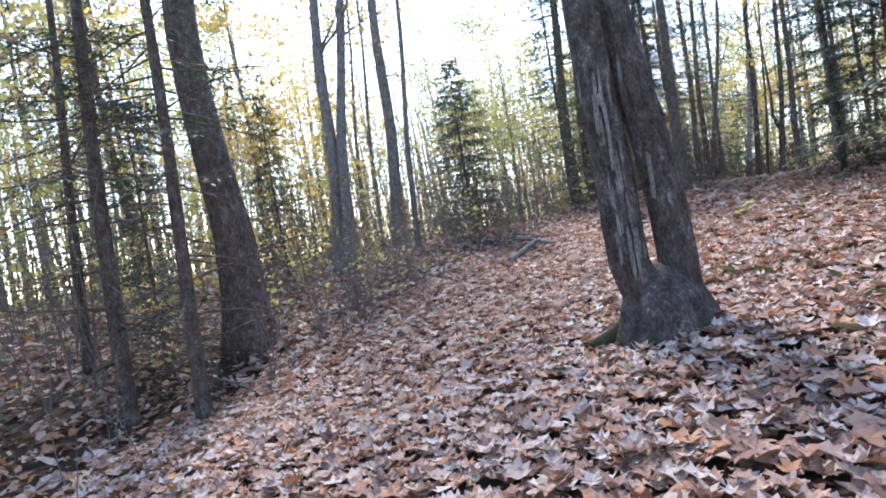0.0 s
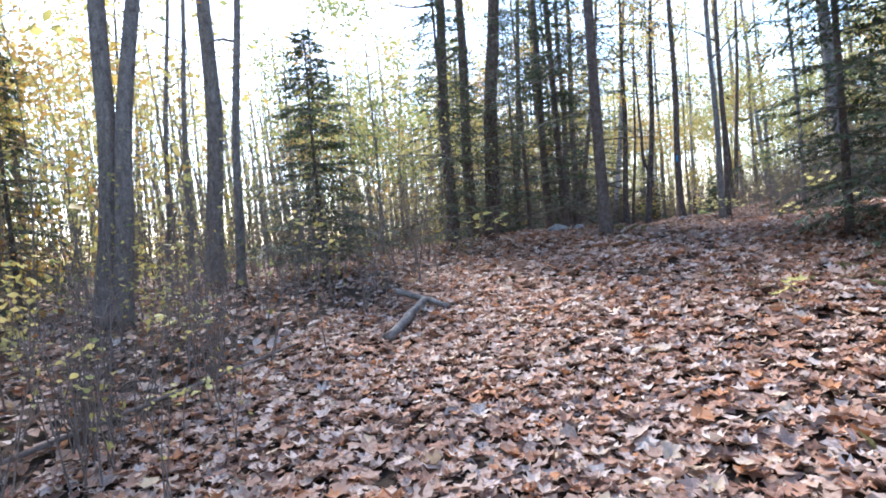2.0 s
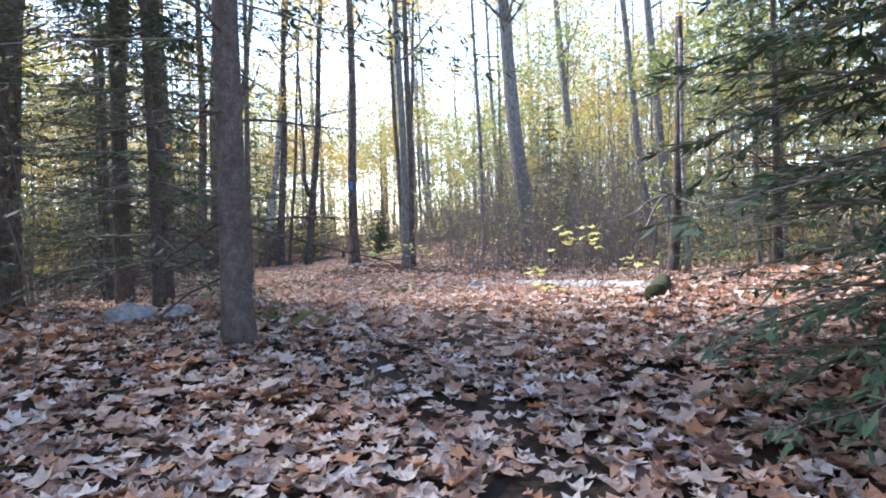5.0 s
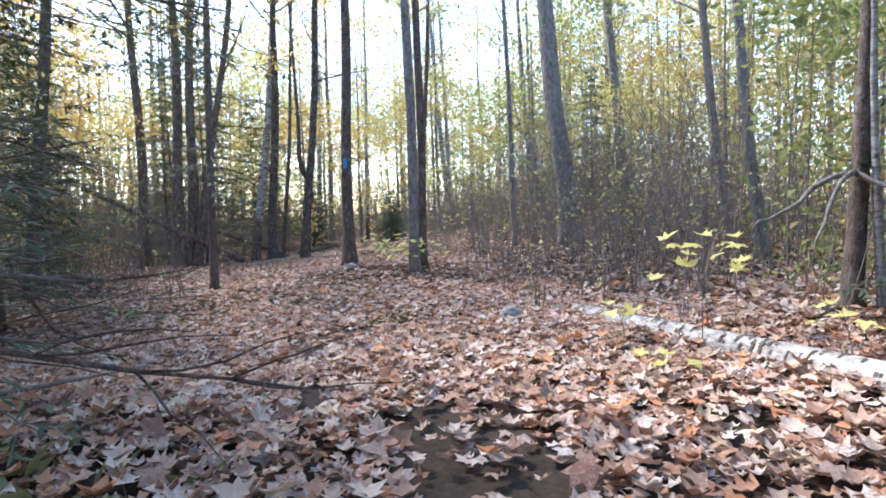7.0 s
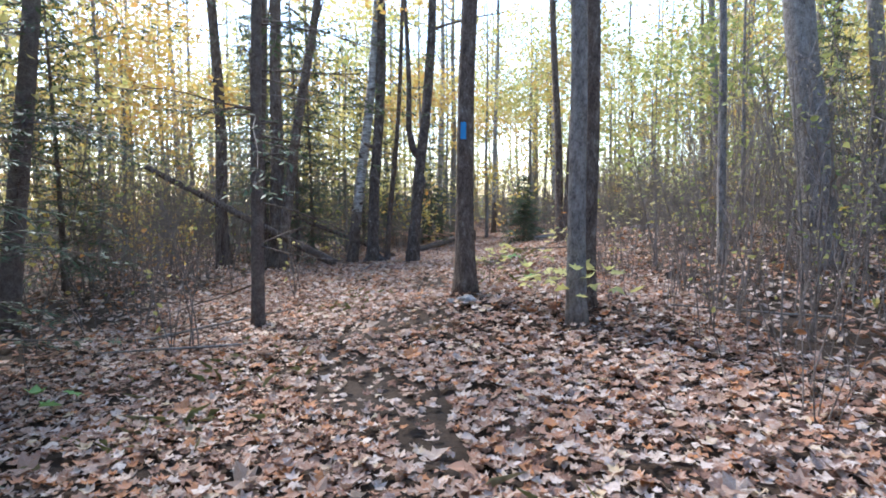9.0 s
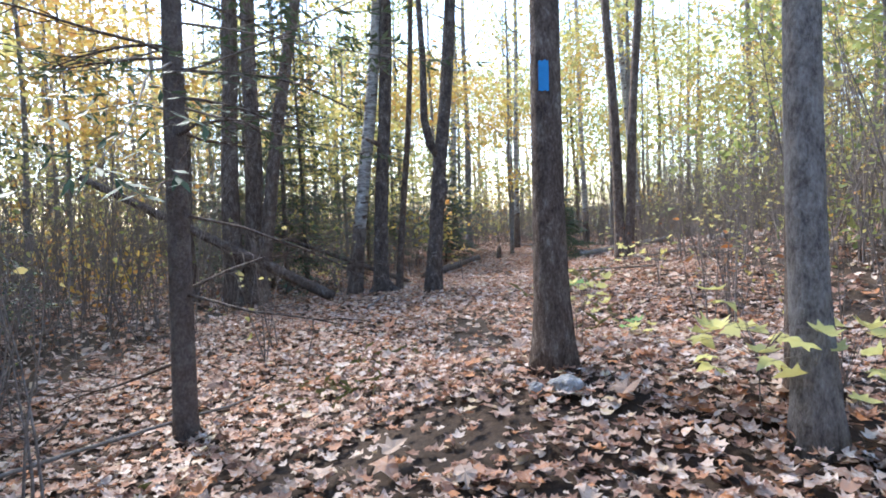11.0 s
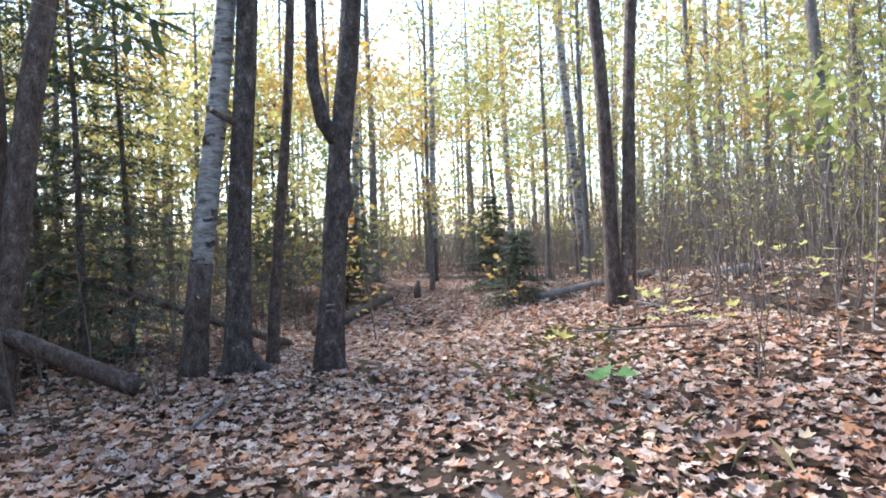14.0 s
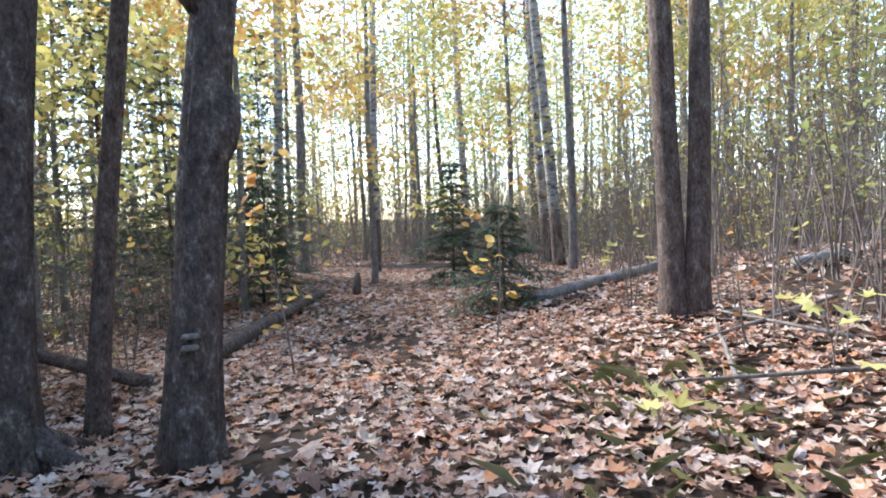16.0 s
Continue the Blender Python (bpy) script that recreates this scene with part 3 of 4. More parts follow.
# ---- plants ----
def sapling(x, y, height, color, leaves, seed, label, name="sapling", group="saplings", size=0.075, turn=0.0, stems=2):
    rng = random.Random(seed)
    nr = np.random.RandomState(seed)
    plant = thing(name, x, y, label, "sapling", group, turn=turn)
    ends = []
    for s in range(stems):
        line = bent((rng.uniform(-0.06, 0.06), rng.uniform(-0.06, 0.06), -0.06), (rng.uniform(-0.2, 0.2), rng.uniform(-0.2, 0.2), 1), height * rng.uniform(0.7, 1), 8, rng, 0.08, 0.04)
        r = 0.003 + height * 0.0032
        pieces = [tube(line, [r * (1 - 0.8 * i / 8) + 0.0008 for i in range(9)], 5, cap=False)]
        for q in range(2, 9):
            for _ in range(2):
                tw = bent(line[q], (rng.uniform(-1, 1), rng.uniform(-1, 1), rng.uniform(0.0, 0.9)), height * rng.uniform(0.12, 0.28), 3, rng, 0.2)
                pieces.append(tube(tw, [r * 0.4, r * 0.3, r * 0.2, 0.0006], 3, cap=False))
                ends += tw[1:]
        part("stem", mesh_of("stem", *merged(pieces), M["twig"], True), plant)
    if leaves:
        p = np.array([tuple(ends[i]) for i in nr.randint(0, len(ends), leaves)]) + nr.normal(0, 0.03, (leaves, 3))
        part("leaves", scatter_leaves("leaves", p, nr.uniform(0.7, 1.3, leaves) * size, np.full(leaves, 0.5), LOBES if size > 0.09 else OVAL, M[color], seed), plant)
    return plant

def seedling(x, y, color, label, seed, size=0.12, leaves=7, height=0.28, turn=0.0, spread=0.2):
    """A low seedling: a wiry stem, stalks and broad flat maple leaves."""
    rng = random.Random(seed)
    nr = np.random.RandomState(seed)
    plant = thing("maple_seedling", x, y, label, "seedling", "maple seedlings", turn=turn)
    pieces, p = [], []
    top = (0.02, 0.01, height * 0.55)
    pieces.append(tube([(0, 0, -0.08), (0.01, 0, height * 0.3), top], [0.004, 0.0035, 0.003], 5, cap=False))
    for k in range(leaves):
        a = 6.283 * k / leaves + rng.uniform(-0.4, 0.4)
        e = (top[0] + spread * rng.uniform(0.4, 1.1) * math.cos(a), top[1] + spread * rng.uniform(0.4, 1.1) * math.sin(a), height * rng.uniform(0.6, 1.1))
        pieces.append(tube([top, ((top[0] + e[0]) / 2, (top[1] + e[1]) / 2, e[2] + 0.01), e], [0.002, 0.0018, 0.0014], 4, cap=False))
        p.append(e)
    part("stem", mesh_of("stem", *merged(pieces), M["twig"]), plant)
    for k, e in enumerate(p):
        part("leaf", scatter_leaves("leaf", np.array([e]), np.array([size * rng.uniform(0.8, 1.2)]), np.array([0.22]), LOBES, M[color], seed * 31 + k), plant)
    return plant

def log_between(name, a, b, r0, r1, mat, label, category, seed=0, rough=0.1, n=14, sag=0.0):
    """A lying stem from a to b."""
    a, b = Vector(a), Vector(b)
    rng = random.Random(seed)
    pts = []
    for i in range(n + 1):
        k = i / n
        p = a.lerp(b, k)
        pts.append(p - a + Vector((0.03 * noise.noise(Vector((k * 4, seed, 0))), 0.03 * noise.noise(Vector((k * 4, seed, 5))), -sag * math.sin(k * math.pi))))
    ob = new(name)
    ob.location = a
    tagged(ob, label, category)
    part("stem", mesh_of("stem", *tube(pts, [r0 + (r1 - r0) * i / n for i in range(n + 1)], 16, rough, seed), mat, True), ob)
    return ob, pts

# ---- trees beside the first climb ----
twin_maple(1.38, 3.98)
hardwood(-2.62, 7.55, 0.50, -0.03, 0.029, "dark_bark", 13, 1, "thick dark trunk with deeply furrowed brown bark")
dead_fir(-3.30, 5.75, 0.17, 0.04, 0.030)
dead_fir(-2.50, 5.60, 0.14, 0.02, 0.030)
dead_fir(-4.75, 7.6, 0.14, 0.06, 0.030)
hardwood(-2.03, 12.31, 0.238, 0.135, 0.034, "grey_bark", 12, 3, "grey slender trunk rising from a paired base")
hardwood(-2.24, 12.45, 0.275, 0.084, 0.044, "grey_bark", 12, 4, "grey slender trunk rising from a paired base")
hardwood(-1.15, 15.22, 0.317, 0.068, 0.046, "grey_bark", 14, 5)
hardwood(-0.64, 14.10, 0.156, 0.082, 0.044, "grey_bark", 11, 6)
hardwood(-1.69, 16.33, 0.123, 0.061, 0.048, "grey_bark", 11, 7)
hardwood(-2.32, 17.47, 0.119, 0.096, 0.041, "grey_bark", 11, 8)
hardwood(4.35, 15.61, 0.323, 0.097, -0.005, "dark_bark", 13, 9)
hardwood(4.11, 16.15, 0.240, 0.034, 0.041, "dark_bark", 13, 10)
hardwood(3.89, 17.04, 0.294, 0.042, 0.035, "dark_bark", 13, 11)
spruce_trunk(5.01, 12.19, 0.194, 0.029, 0.044)
spruce_trunk(5.11, 14.45, 0.153, 0.031, 0.043)
spruce_trunk(5.64, 14.81, 0.154, 0.016, 0.053)
spruce_trunk(7.04, 8.42, 0.137, -0.047, 0.098)
spruce_trunk(7.48, 8.80, 0.089, -0.051, 0.093)
# trees beside the middle of the trail
hardwood(11.75, 17.60, 0.175, 0.056, 0.069, "grey_bark", 13, 15)
hardwood(12.15, 17.85, 0.162, 0.071, 0.059, "dark_bark", 12, 16)
hardwood(16.35, 17.62, 0.44, -0.004, 0.109, "grey_bark", 15, 17, "stout grey trunk with smooth cracked bark")
spruce_trunk(7.31, 21.70, 0.221, 0.128, 0.022)
hardwood(20.2, 18.35, 0.30, 0.001, 0.093, "grey_bark", 14, 18)
hardwood(17.84, 14.85, 0.204, -0.026, 0.119, "grey_bark", 14, 19)
hardwood(17.20, 14.07, 0.228, -0.013, 0.106, "grey_bark", 14, 20)
snag(10.48, 11.47, 0.13, 0.098, -0.005, 3.2, "dark_bark")
snag(10.51, 11.29, 0.061, 0.036, 0.058, 2.9, "birch_bark")
blazed_tree(11.46, 18.95, 0.20, 0.048, 0.032)
spruce_trunk(9.56, 20.10, 0.138, 0.046, 0.033)
# trees beside the last stretch of the trail
hardwood(10.74, 26.60, 0.257, 0.011, 0.037, "dark_bark", 12, 21)
hardwood(11.22, 25.63, 0.279, 0.038, 0.018, "dark_bark", 13, 22)
hardwood(11.45, 25.54, 0.268, 0.060, 0.002, "dark_bark", 13, 23)
hardwood(11.48, 25.33, 0.210, 0.175, -0.078, "dark_bark", 12, 24, "dark trunk leaning away from its neighbours")
birch(13.01, 25.23, 0.218, 0.115, -0.072)
broken_maple(13.30, 24.85, 0.225, 0.060, -0.017)
hardwood(13.76, 25.10, 0.120, 0.097, -0.025, "dark_bark", 11, 25)
forked_maple(13.84, 24.13, 0.214, 0.101, -0.030)
hardwood(16.79, 22.99, 0.174, 0.019, 0.064, "dark_bark", 13, 26, "grey-brown trunk of a close pair among brush")
hardwood(16.84, 22.87, 0.156, 0.086, -0.013, "dark_bark", 13, 27, "grey-brown trunk of a close pair among brush")
birch(21.32, 31.04, 0.184, 0.042, 0.001)
birch(24.28, 30.90, 0.209, 0.011, 0.032)
birch(23.96, 28.39, 0.212, -0.007, 0.050)
birch(22.68, 27.35, 0.227, -0.035, 0.069)
birch(20.01, 32.64, 0.233, 0.055, 0.022)
birch(29.41, 27.17, 0.221, 0.012, 0.031)
birch(29.75, 26.10, 0.242, 0.019, 0.063)
hardwood(20.94, 33.11, 0.238, 0.042, 0.037, "grey_bark", 13, 40)
hardwood(28.21, 27.15, 0.238, 0.009, 0.038, "grey_bark", 13, 41)
hardwood(15.58, 18.56, 0.123, 0.036, 0.058, "grey_bark", 13, 45)
hardwood(20.81, 21.92, 0.185, 0.034, 0.083, "grey_bark", 13, 46)

# ---- low autumn trees with full crowns ----
def low_tree(x, y, height, color, seed):
    tree = hardwood(x, y, 0.05 + height * 0.009, 0.03, 0.02, "grey_bark", height, seed, {"yellow": "small tree with a full yellow crown", "gold": "small tree with a full orange-gold crown", "olive": "small tree with fading green leaves"}[color], color)
    crown = [o for o in tree.children if o.name.startswith("crown")][0]
    crown.data = crown_mesh(color, 5 + seed % 3, 2600, 1.9, 5.0, 0.12)
    crown.location = (0.05 * height, 0.03 * height, height * 0.62)

for k, (x, y, h, c) in enumerate([(-4.6, 15.4, 6.5, "gold"), (-5.6, 17, 7, "yellow"), (-3.4, 19.5, 7, "yellow"), (-7.5, 13, 6, "yellow"), (1.4, 25, 7, "gold"), (-7.5, 20, 7.5, "olive"), (7.5, 31, 7, "yellow"), (12.5, 33, 7.5, "yellow"),
                                  (15.5, 31.5, 6, "olive"), (17.2, 35, 7.5, "yellow"), (24.5, 35, 8, "gold"), (27.5, 31, 7, "yellow"), (26, 25.5, 6.5, "gold"), (22.8, 23.4, 5.5, "yellow"), (21.5, 18.2, 5.5, "yellow"),
                                  (19.2, 15.4, 6, "yellow"), (16.6, 11.6, 6, "olive"), (22, 13, 7, "gold"), (26.5, 20, 7, "yellow"), (4.2, 29, 7, "olive"), (0.5, 22, 6.5, "olive"), (9.2, 29.3, 6, "gold"), (14.4, 28.6, 5, "yellow"),
                                  (17.8, 19.6, 5, "olive"), (6.3, 26.2, 6, "yellow"), (13.2, 11.2, 5.5, "olive"), (30.5, 35, 8, "olive"), (-10, 9, 7, "olive"), (2.5, 18.8, 5.5, "olive"), (21, 37, 8, "olive"), (11.0, 36, 8, "gold"),
                                  (20.6, 25.9, 8.5, "yellow"), (23.2, 28.8, 9, "gold"), (18.4, 33.4, 9, "yellow"), (15.6, 33.6, 9, "gold"), (25.2, 33.4, 9.5, "olive"), (22.2, 35.4, 10, "yellow"),
                                  (13.0, 31.2, 8.5, "yellow"), (9.0, 33.4, 9, "yellow"), (5.2, 32.4, 9, "gold"), (27.6, 22.6, 9, "yellow"), (24.4, 18.6, 8.5, "gold"), (19.6, 29.2, 7.5, "yellow"), (16.9, 28.9, 7, "gold"), (8.6, 27.6, 7, "gold"), (6.2, 23.4, 7, "yellow")]):
    low_tree(x, y, h, c, 80 + k)

# ---- firs ----
conifer(-5.0, 4.6, 6.5, 0.11, 0, 0, 21, 0.4, 1.6, 24, 1.0, "grey-green fir with drooping boughs")
conifer(12.5, 27.0, 6.0, 0.10, 0, 0, 31, 0.5, 1.4, 22, 1.2, "blue-green fir behind bare trunks")
conifer(13.3, 28.2, 6.5, 0.10, 0, 0, 32, 0.5, 1.5, 22, 1.2, "blue-green fir behind bare trunks")
conifer(17.0, 31.2, 4.5, 0.08, 0, 0, 33, 0.3, 1.4, 22, 1.8)
conifer(19.0, 31.6, 5.0, 0.08, 0, 0, 34, 0.3, 1.4, 22, 1.6)
conifer(15.6, 30.0, 5.5, 0.10, 0, 0, 24, 0.3, 1.5, 22, 1.5)
conifer(6.6, 19.6, 7.0, 0.12, 0, 0, 25, 0.3, 1.8, 24, 1.5, "grey-green fir thinning among spruce trunks")
conifer(12.9, 9.4, 6.5, 0.11, 0, 0, 26, 0.3, 1.8, 24, 1.5)
conifer(9.0, 5.8, 8.5, 0.14, 0, 0, 27, 0.4, 2.2, 26, 1.3)
conifer(5.9, 17.2, 8.0, 0.12, 0, 0, 28, 0.4, 1.8, 24, 1.2, "grey-green fir thinning among spruce trunks")
conifer(0.75, 14.2, 4.4, 0.10, 0, 0, 1, 0.3, 1.75, 26, 2.2)
conifer(-3.6, 13.5, 4.4, 0.09, 0, 0, 2, 0.3, 1.2, 22, 1.4)
conifer(3.3, 14.9, 6.5, 0.12, 0, 0, 3, 0.3, 1.5, 24, 1.4)
conifer(5.2, 13.9, 5.5, 0.10, 0, 0, 4, 0.4, 1.2, 20, 1.2, "grey-green fir thinning among spruce trunks")
conifer(6.35, 8.2, 7.5, 0.10, 0.03, 0.02, 5, 0.25, 1.7, 28, 2.0, "dark fir with low boughs hanging over the leaf litter")
conifer(8.0, 7.4, 7.5, 0.13, 0, 0, 6, 0.3, 2.0, 26, 2.0, "dark fir with low boughs hanging over the leaf litter")
conifer(5.95, 8.8, 7.0, 0.09, 0, 0, 41, 0.3, 0.95, 26, 1.3, "dark fir with low boughs hanging over the leaf litter")
conifer(5.6, 5.4, 7.5, 0.13, 0, 0, 7, 0.5, 1.7, 24, 1.6)
conifer(10.9, 10.4, 6.0, 0.11, 0, 0, 8, 0.3, 1.6, 22, 1.6)
conifer(11.8, 27.9, 6.0, 0.11, 0, 0, 9, 0.5, 1.4, 22, 1.1, "blue-green fir behind bare trunks")
conifer(12.4, 29.0, 6.5, 0.11, 0, 0, 11, 0.3, 1.6, 24, 1.6, "blue-green fir behind bare trunks")
conifer(17.55, 25.0, 1.15, 0.03, 0, 0, 12, 0.1, 0.75, 13, 1.0, "small soft fir beside the trail")
conifer(17.4, 29.2, 2.4, 0.05, 0, 0, 13, 0.2, 0.9, 18, 1.8)
conifer(19.6, 27.4, 2.0, 0.05, 0, 0, 14, 0.2, 0.9, 18, 1.6)
conifer(7.9, 24.2, 5.0, 0.10, 0, 0, 15, 0.3, 1.4, 22, 1.6)
conifer(5.2, 19.5, 6.5, 0.12, 0, 0, 16, 0.4, 1.6, 24, 1.4)
conifer(-3.6, 7.3, 3.6, 0.06, 0, 0, 17, 0.2, 1.0, 18, 1.0, "thin grey-green fir among dead twigs")
conifer(19.9, 19.2, 4.5, 0.08, 0, 0, 18, 0.2, 1.2, 20, 1.5)

# ---- logs, branches, stones, stump ----
g = ground_z
birch_log, _ = log_between("birch_log", (8.30, 10.73, g(8.30, 10.73) + 0.0), (10.35, 13.73, g(10.35, 13.73) - 0.03), 0.095, 0.075, M["birch_bark"], "fallen white birch log half buried in leaves", "log", 3, 0.06)
rng = random.Random(5)
marks = []
for _ in range(130):
    k = rng.uniform(0.02, 0.98)
    cx, cy, cz = 2.05 * k, 3.0 * k, (g(10.35, 13.73) - g(8.30, 10.73) - 0.03) * k
    ax, r, a, w = Vector((0.564, 0.826, 0)), 0.101 - 0.019 * k, rng.uniform(0.2, 2.9), rng.uniform(0.15, 0.5)
    sd = Vector((0.826, -0.564, 0))
    vs = []
    for v in (-1, 1):
        for u in (-1, 0, 1):
            q = Vector((cx, cy, cz)) + ax * (0.008 * v * rng.uniform(0.6, 1.6)) + sd * (r * math.cos(a + w * u)) + Vector((0, 0, r * math.sin(a + w * u)))
            vs.append(q)
    marks.append((vs, [(0, 1, 4, 3), (1, 2, 5, 4)]))
part("bark_scars", mesh_of("bark_scars", *merged(marks), M["dark_bark"]), birch_log, "black bark scars")
log_between("mossy_log", (7.80, 10.55, g(7.8, 10.55) + 0.03), (8.35, 10.72, g(8.35, 10.72) + 0.08), 0.10, 0.07, M["moss"], "rotten mossy log end beside the birch log", "log", 6, 0.25)
log_between("fallen_branch", (0.95, 9.25, g(0.95, 9.25) + 0.04), (1.55, 10.25, g(1.55, 10.25) + 0.09), 0.05, 0.038, M["dead_wood"], "thick grey fallen branch lying on leaves", "branch", 7, 0.15)
log_between("fallen_branch", (1.30, 10.62, g(1.3, 10.62) + 0.16), (1.78, 10.05, g(1.78, 10.05) + 0.02), 0.035, 0.028, M["dead_wood"], "short dark broken branch resting on leaves", "branch", 8, 0.15)
log_between("fallen_branch", (-1.9, 8.1, g(-1.9, 8.1) + 0.05), (0.1, 9.6, g(0.1, 9.6) + 0.05), 0.022, 0.01, M["twig"], "long thin dead branch lying in brush", "branch", 9, 0.1)
log_between("fallen_tree", (12.45, 24.75, g(12.45, 24.75) + 0.06), (9.35, 26.43, 2.95), 0.085, 0.05, M["dark_bark"], "dark leaning fallen trunk propped against trees", "fallen tree", 10, 0.12, 20)
log_between("fallen_tree", (14.4, 25.9, g(14.4, 25.9) + 0.04), (12.0, 27.2, 2.1), 0.05, 0.03, M["dark_bark"], "thin dark fallen trunk propped behind maples", "fallen tree", 11, 0.12, 16)
log_between("trail_log", (15.0, 26.3, g(15.0, 26.3) + 0.06), (18.2, 28.9, g(18.2, 28.9) + 0.06), 0.08, 0.07, M["dark_bark"], "dark log lying along the trail edge", "log", 12, 0.15)
log_between("pale_log", (17.5, 24.6, g(17.5, 24.6) + 0.06), (19.3, 23.9, g(19.3, 23.9) + 0.08), 0.07, 0.06, M["dead_wood"], "grey weathered log among brush", "log", 14, 0.15)
log_between("birch_log", (18.6, 22.6, g(18.6, 22.6) + 0.03), (19.1, 22.3, g(19.1, 22.3) + 0.03), 0.06, 0.06, M["birch_bark"], "white fallen birch log on the bank", "log", 15, 0.06)
for k, (x, y, l, a) in enumerate([(15.4, 22.2, 0.9, 0.4), (15.9, 21.6, 1.1, 2.2), (16.3, 21.9, 0.8, 1.2), (17.2, 22.1, 1.3, 2.8), (12.3, 23.3, 0.8, 0.8), (9.2, 19.2, 1.2, 2.9), (8.4, 20.0, 1.6, 0.1), (13.7, 16.2, 1.5, 2.4), (5.6, 14.0, 0.9, 0.2), (10.2, 12.4, 1.2, 1.1)]):
    bx, by = x + l * math.cos(a), y + l * math.sin(a)
    log_between("fallen_stick", (x, y, g(x, y) + 0.03), (bx, by, g(bx, by) + 0.10), 0.014, 0.007, M["dead_wood"], "thin grey stick lying on leaf litter", "stick", 30 + k, 0.1, 8)

def boulder(x, y, w, h, seed, label):
    bm = bmesh.new()
    bmesh.ops.create_icosphere(bm, subdivisions=3, radius=1)
    for v in bm.verts:
        k = 1 + 0.28 * noise.noise(v.co * 1.3 + Vector((seed, 0, 0))) + 0.1 * noise.noise(v.co * 4 + Vector((seed, 3, 0)))
        v.co = Vector((v.co.x * w * k, v.co.y * w * 0.8 * k, v.co.z * h * k))
    me = bpy.data.meshes.new("rock")
    bm.to_mesh(me)
    bm.free()
    me.materials.append(M["rock"])
    ob = new("rock", me)
    ob.location = (x, y, g(x, y) + h * 0.25)
    tagged(ob, label, "rock")

boulder(4.75, 13.35, 0.18, 0.10, 1, "pale grey rock at the foot of a spruce")
boulder(5.05, 13.2, 0.12, 0.09, 2, "grey rock at the foot of a spruce")
boulder(9.72, 14.05, 0.13, 0.08, 6, "pale grey rock near the birch log")
boulder(11.27, 18.66, 0.10, 0.05, 3, "pale rock in the leaves below the blazed tree")
boulder(11.14, 18.76, 0.05, 0.035, 4, "pale rock in the leaves below the blazed tree")
stump = thing("stump", 18.56, 28.48, "short dark rotten stump beside the trail", "stump")
part("stem", mesh_of("stem", *tube([(0, 0, -0.1), (0, 0, 0.1), (0.01, 0, 0.22), (0.03, 0, 0.33)], [0.085, 0.075, 0.065, 0.035], 12, 0.25, 3), M["dark_bark"], True), stump)

# ---- seedlings and bright saplings ----
for k, (x, y, c, lab, s, n, h, sp) in enumerate([
    (9.05, 12.0, "pale", "pale yellow maple seedling over the birch log", 0.13, 16, 0.62, 0.30),
    (8.75, 11.15, "pale", "pale yellow maple seedling over the birch log", 0.10, 8, 0.25, 0.22),
    (9.0, 12.5, "pale", "broad pale yellow maple seedling in litter", 0.15, 4, 0.25, 0.15),
    (8.3, 11.9, "pale", "pale yellow maple seedling flat on litter", 0.13, 4, 0.10, 0.16),
    (11.75, 17.85, "pale", "leafy pale yellow seedling clump in litter", 0.14, 14, 0.5, 0.4),
    (11.85, 17.55, "pale", "leafy pale yellow seedling clump in litter", 0.14, 13, 0.4, 0.4),
    (14.15, 21.43, "green", "bright green maple seedling leaves in litter", 0.15, 4, 0.14, 0.12),
    (14.86, 22.38, "pale", "yellow maple seedling leaves in litter", 0.14, 3, 0.16, 0.1),
    (15.35, 21.5, "pale", "pale yellow seedling leaves on the bank", 0.10, 9, 0.28, 0.3),
    (15.7, 21.9, "pale", "pale yellow seedling leaves on the bank", 0.10, 9, 0.35, 0.3),
    (12.86, 19.5, "green", "bright green seedling leaves in litter", 0.13, 3, 0.12, 0.1),
    (12.75, 19.3, "pale", "pale yellow seedling leaves in litter", 0.10, 4, 0.1, 0.12),
    (7.7, 18.4, "green", "bright green seedling leaves in litter", 0.15, 3, 0.1, 0.16),
    (3.76, 7.4, "pale", "small yellow-green seedling in the leaf litter", 0.09, 7, 0.2, 0.1),
    (-0.7, 8.7, "pale", "yellow leaves on a fallen twig", 0.10, 8, 0.14, 0.3),
    (3.3, 12.9, "pale", "bright yellow seedling at the bank edge", 0.14, 14, 0.55, 0.35),
    (-0.9, 9.9, "pale", "pale yellow seedling among bare stems", 0.11, 12, 0.5, 0.3),
    (12.05, 19.3, "pale", "pale yellow seedling at the foot of the trail tree", 0.10, 12, 0.45, 0.32),
    (12.2, 19.5, "pale", "pale yellow seedling at the foot of the trail tree", 0.10, 9, 0.35, 0.28),
    (17.6, 23.6, "pale", "pale yellow leaves on a low twig", 0.11, 10, 0.5, 0.4),
    (16.2, 20.9, "pale", "pale yellow leaves on a low twig", 0.11, 10, 0.6, 0.4),
]):
    seedling(x, y, c, lab, 100 + k, s, n, h, 40 * k, sp)
sapling(15.15, 25.16, 1.8, "gold", 60, 201, "sapling with bright yellow leaves beside the forked maple", size=0.085, stems=1)
sapling(16.3, 24.2, 1.6, "gold", 34, 202, "sapling with orange-yellow leaves above a small fir", size=0.09, stems=1)
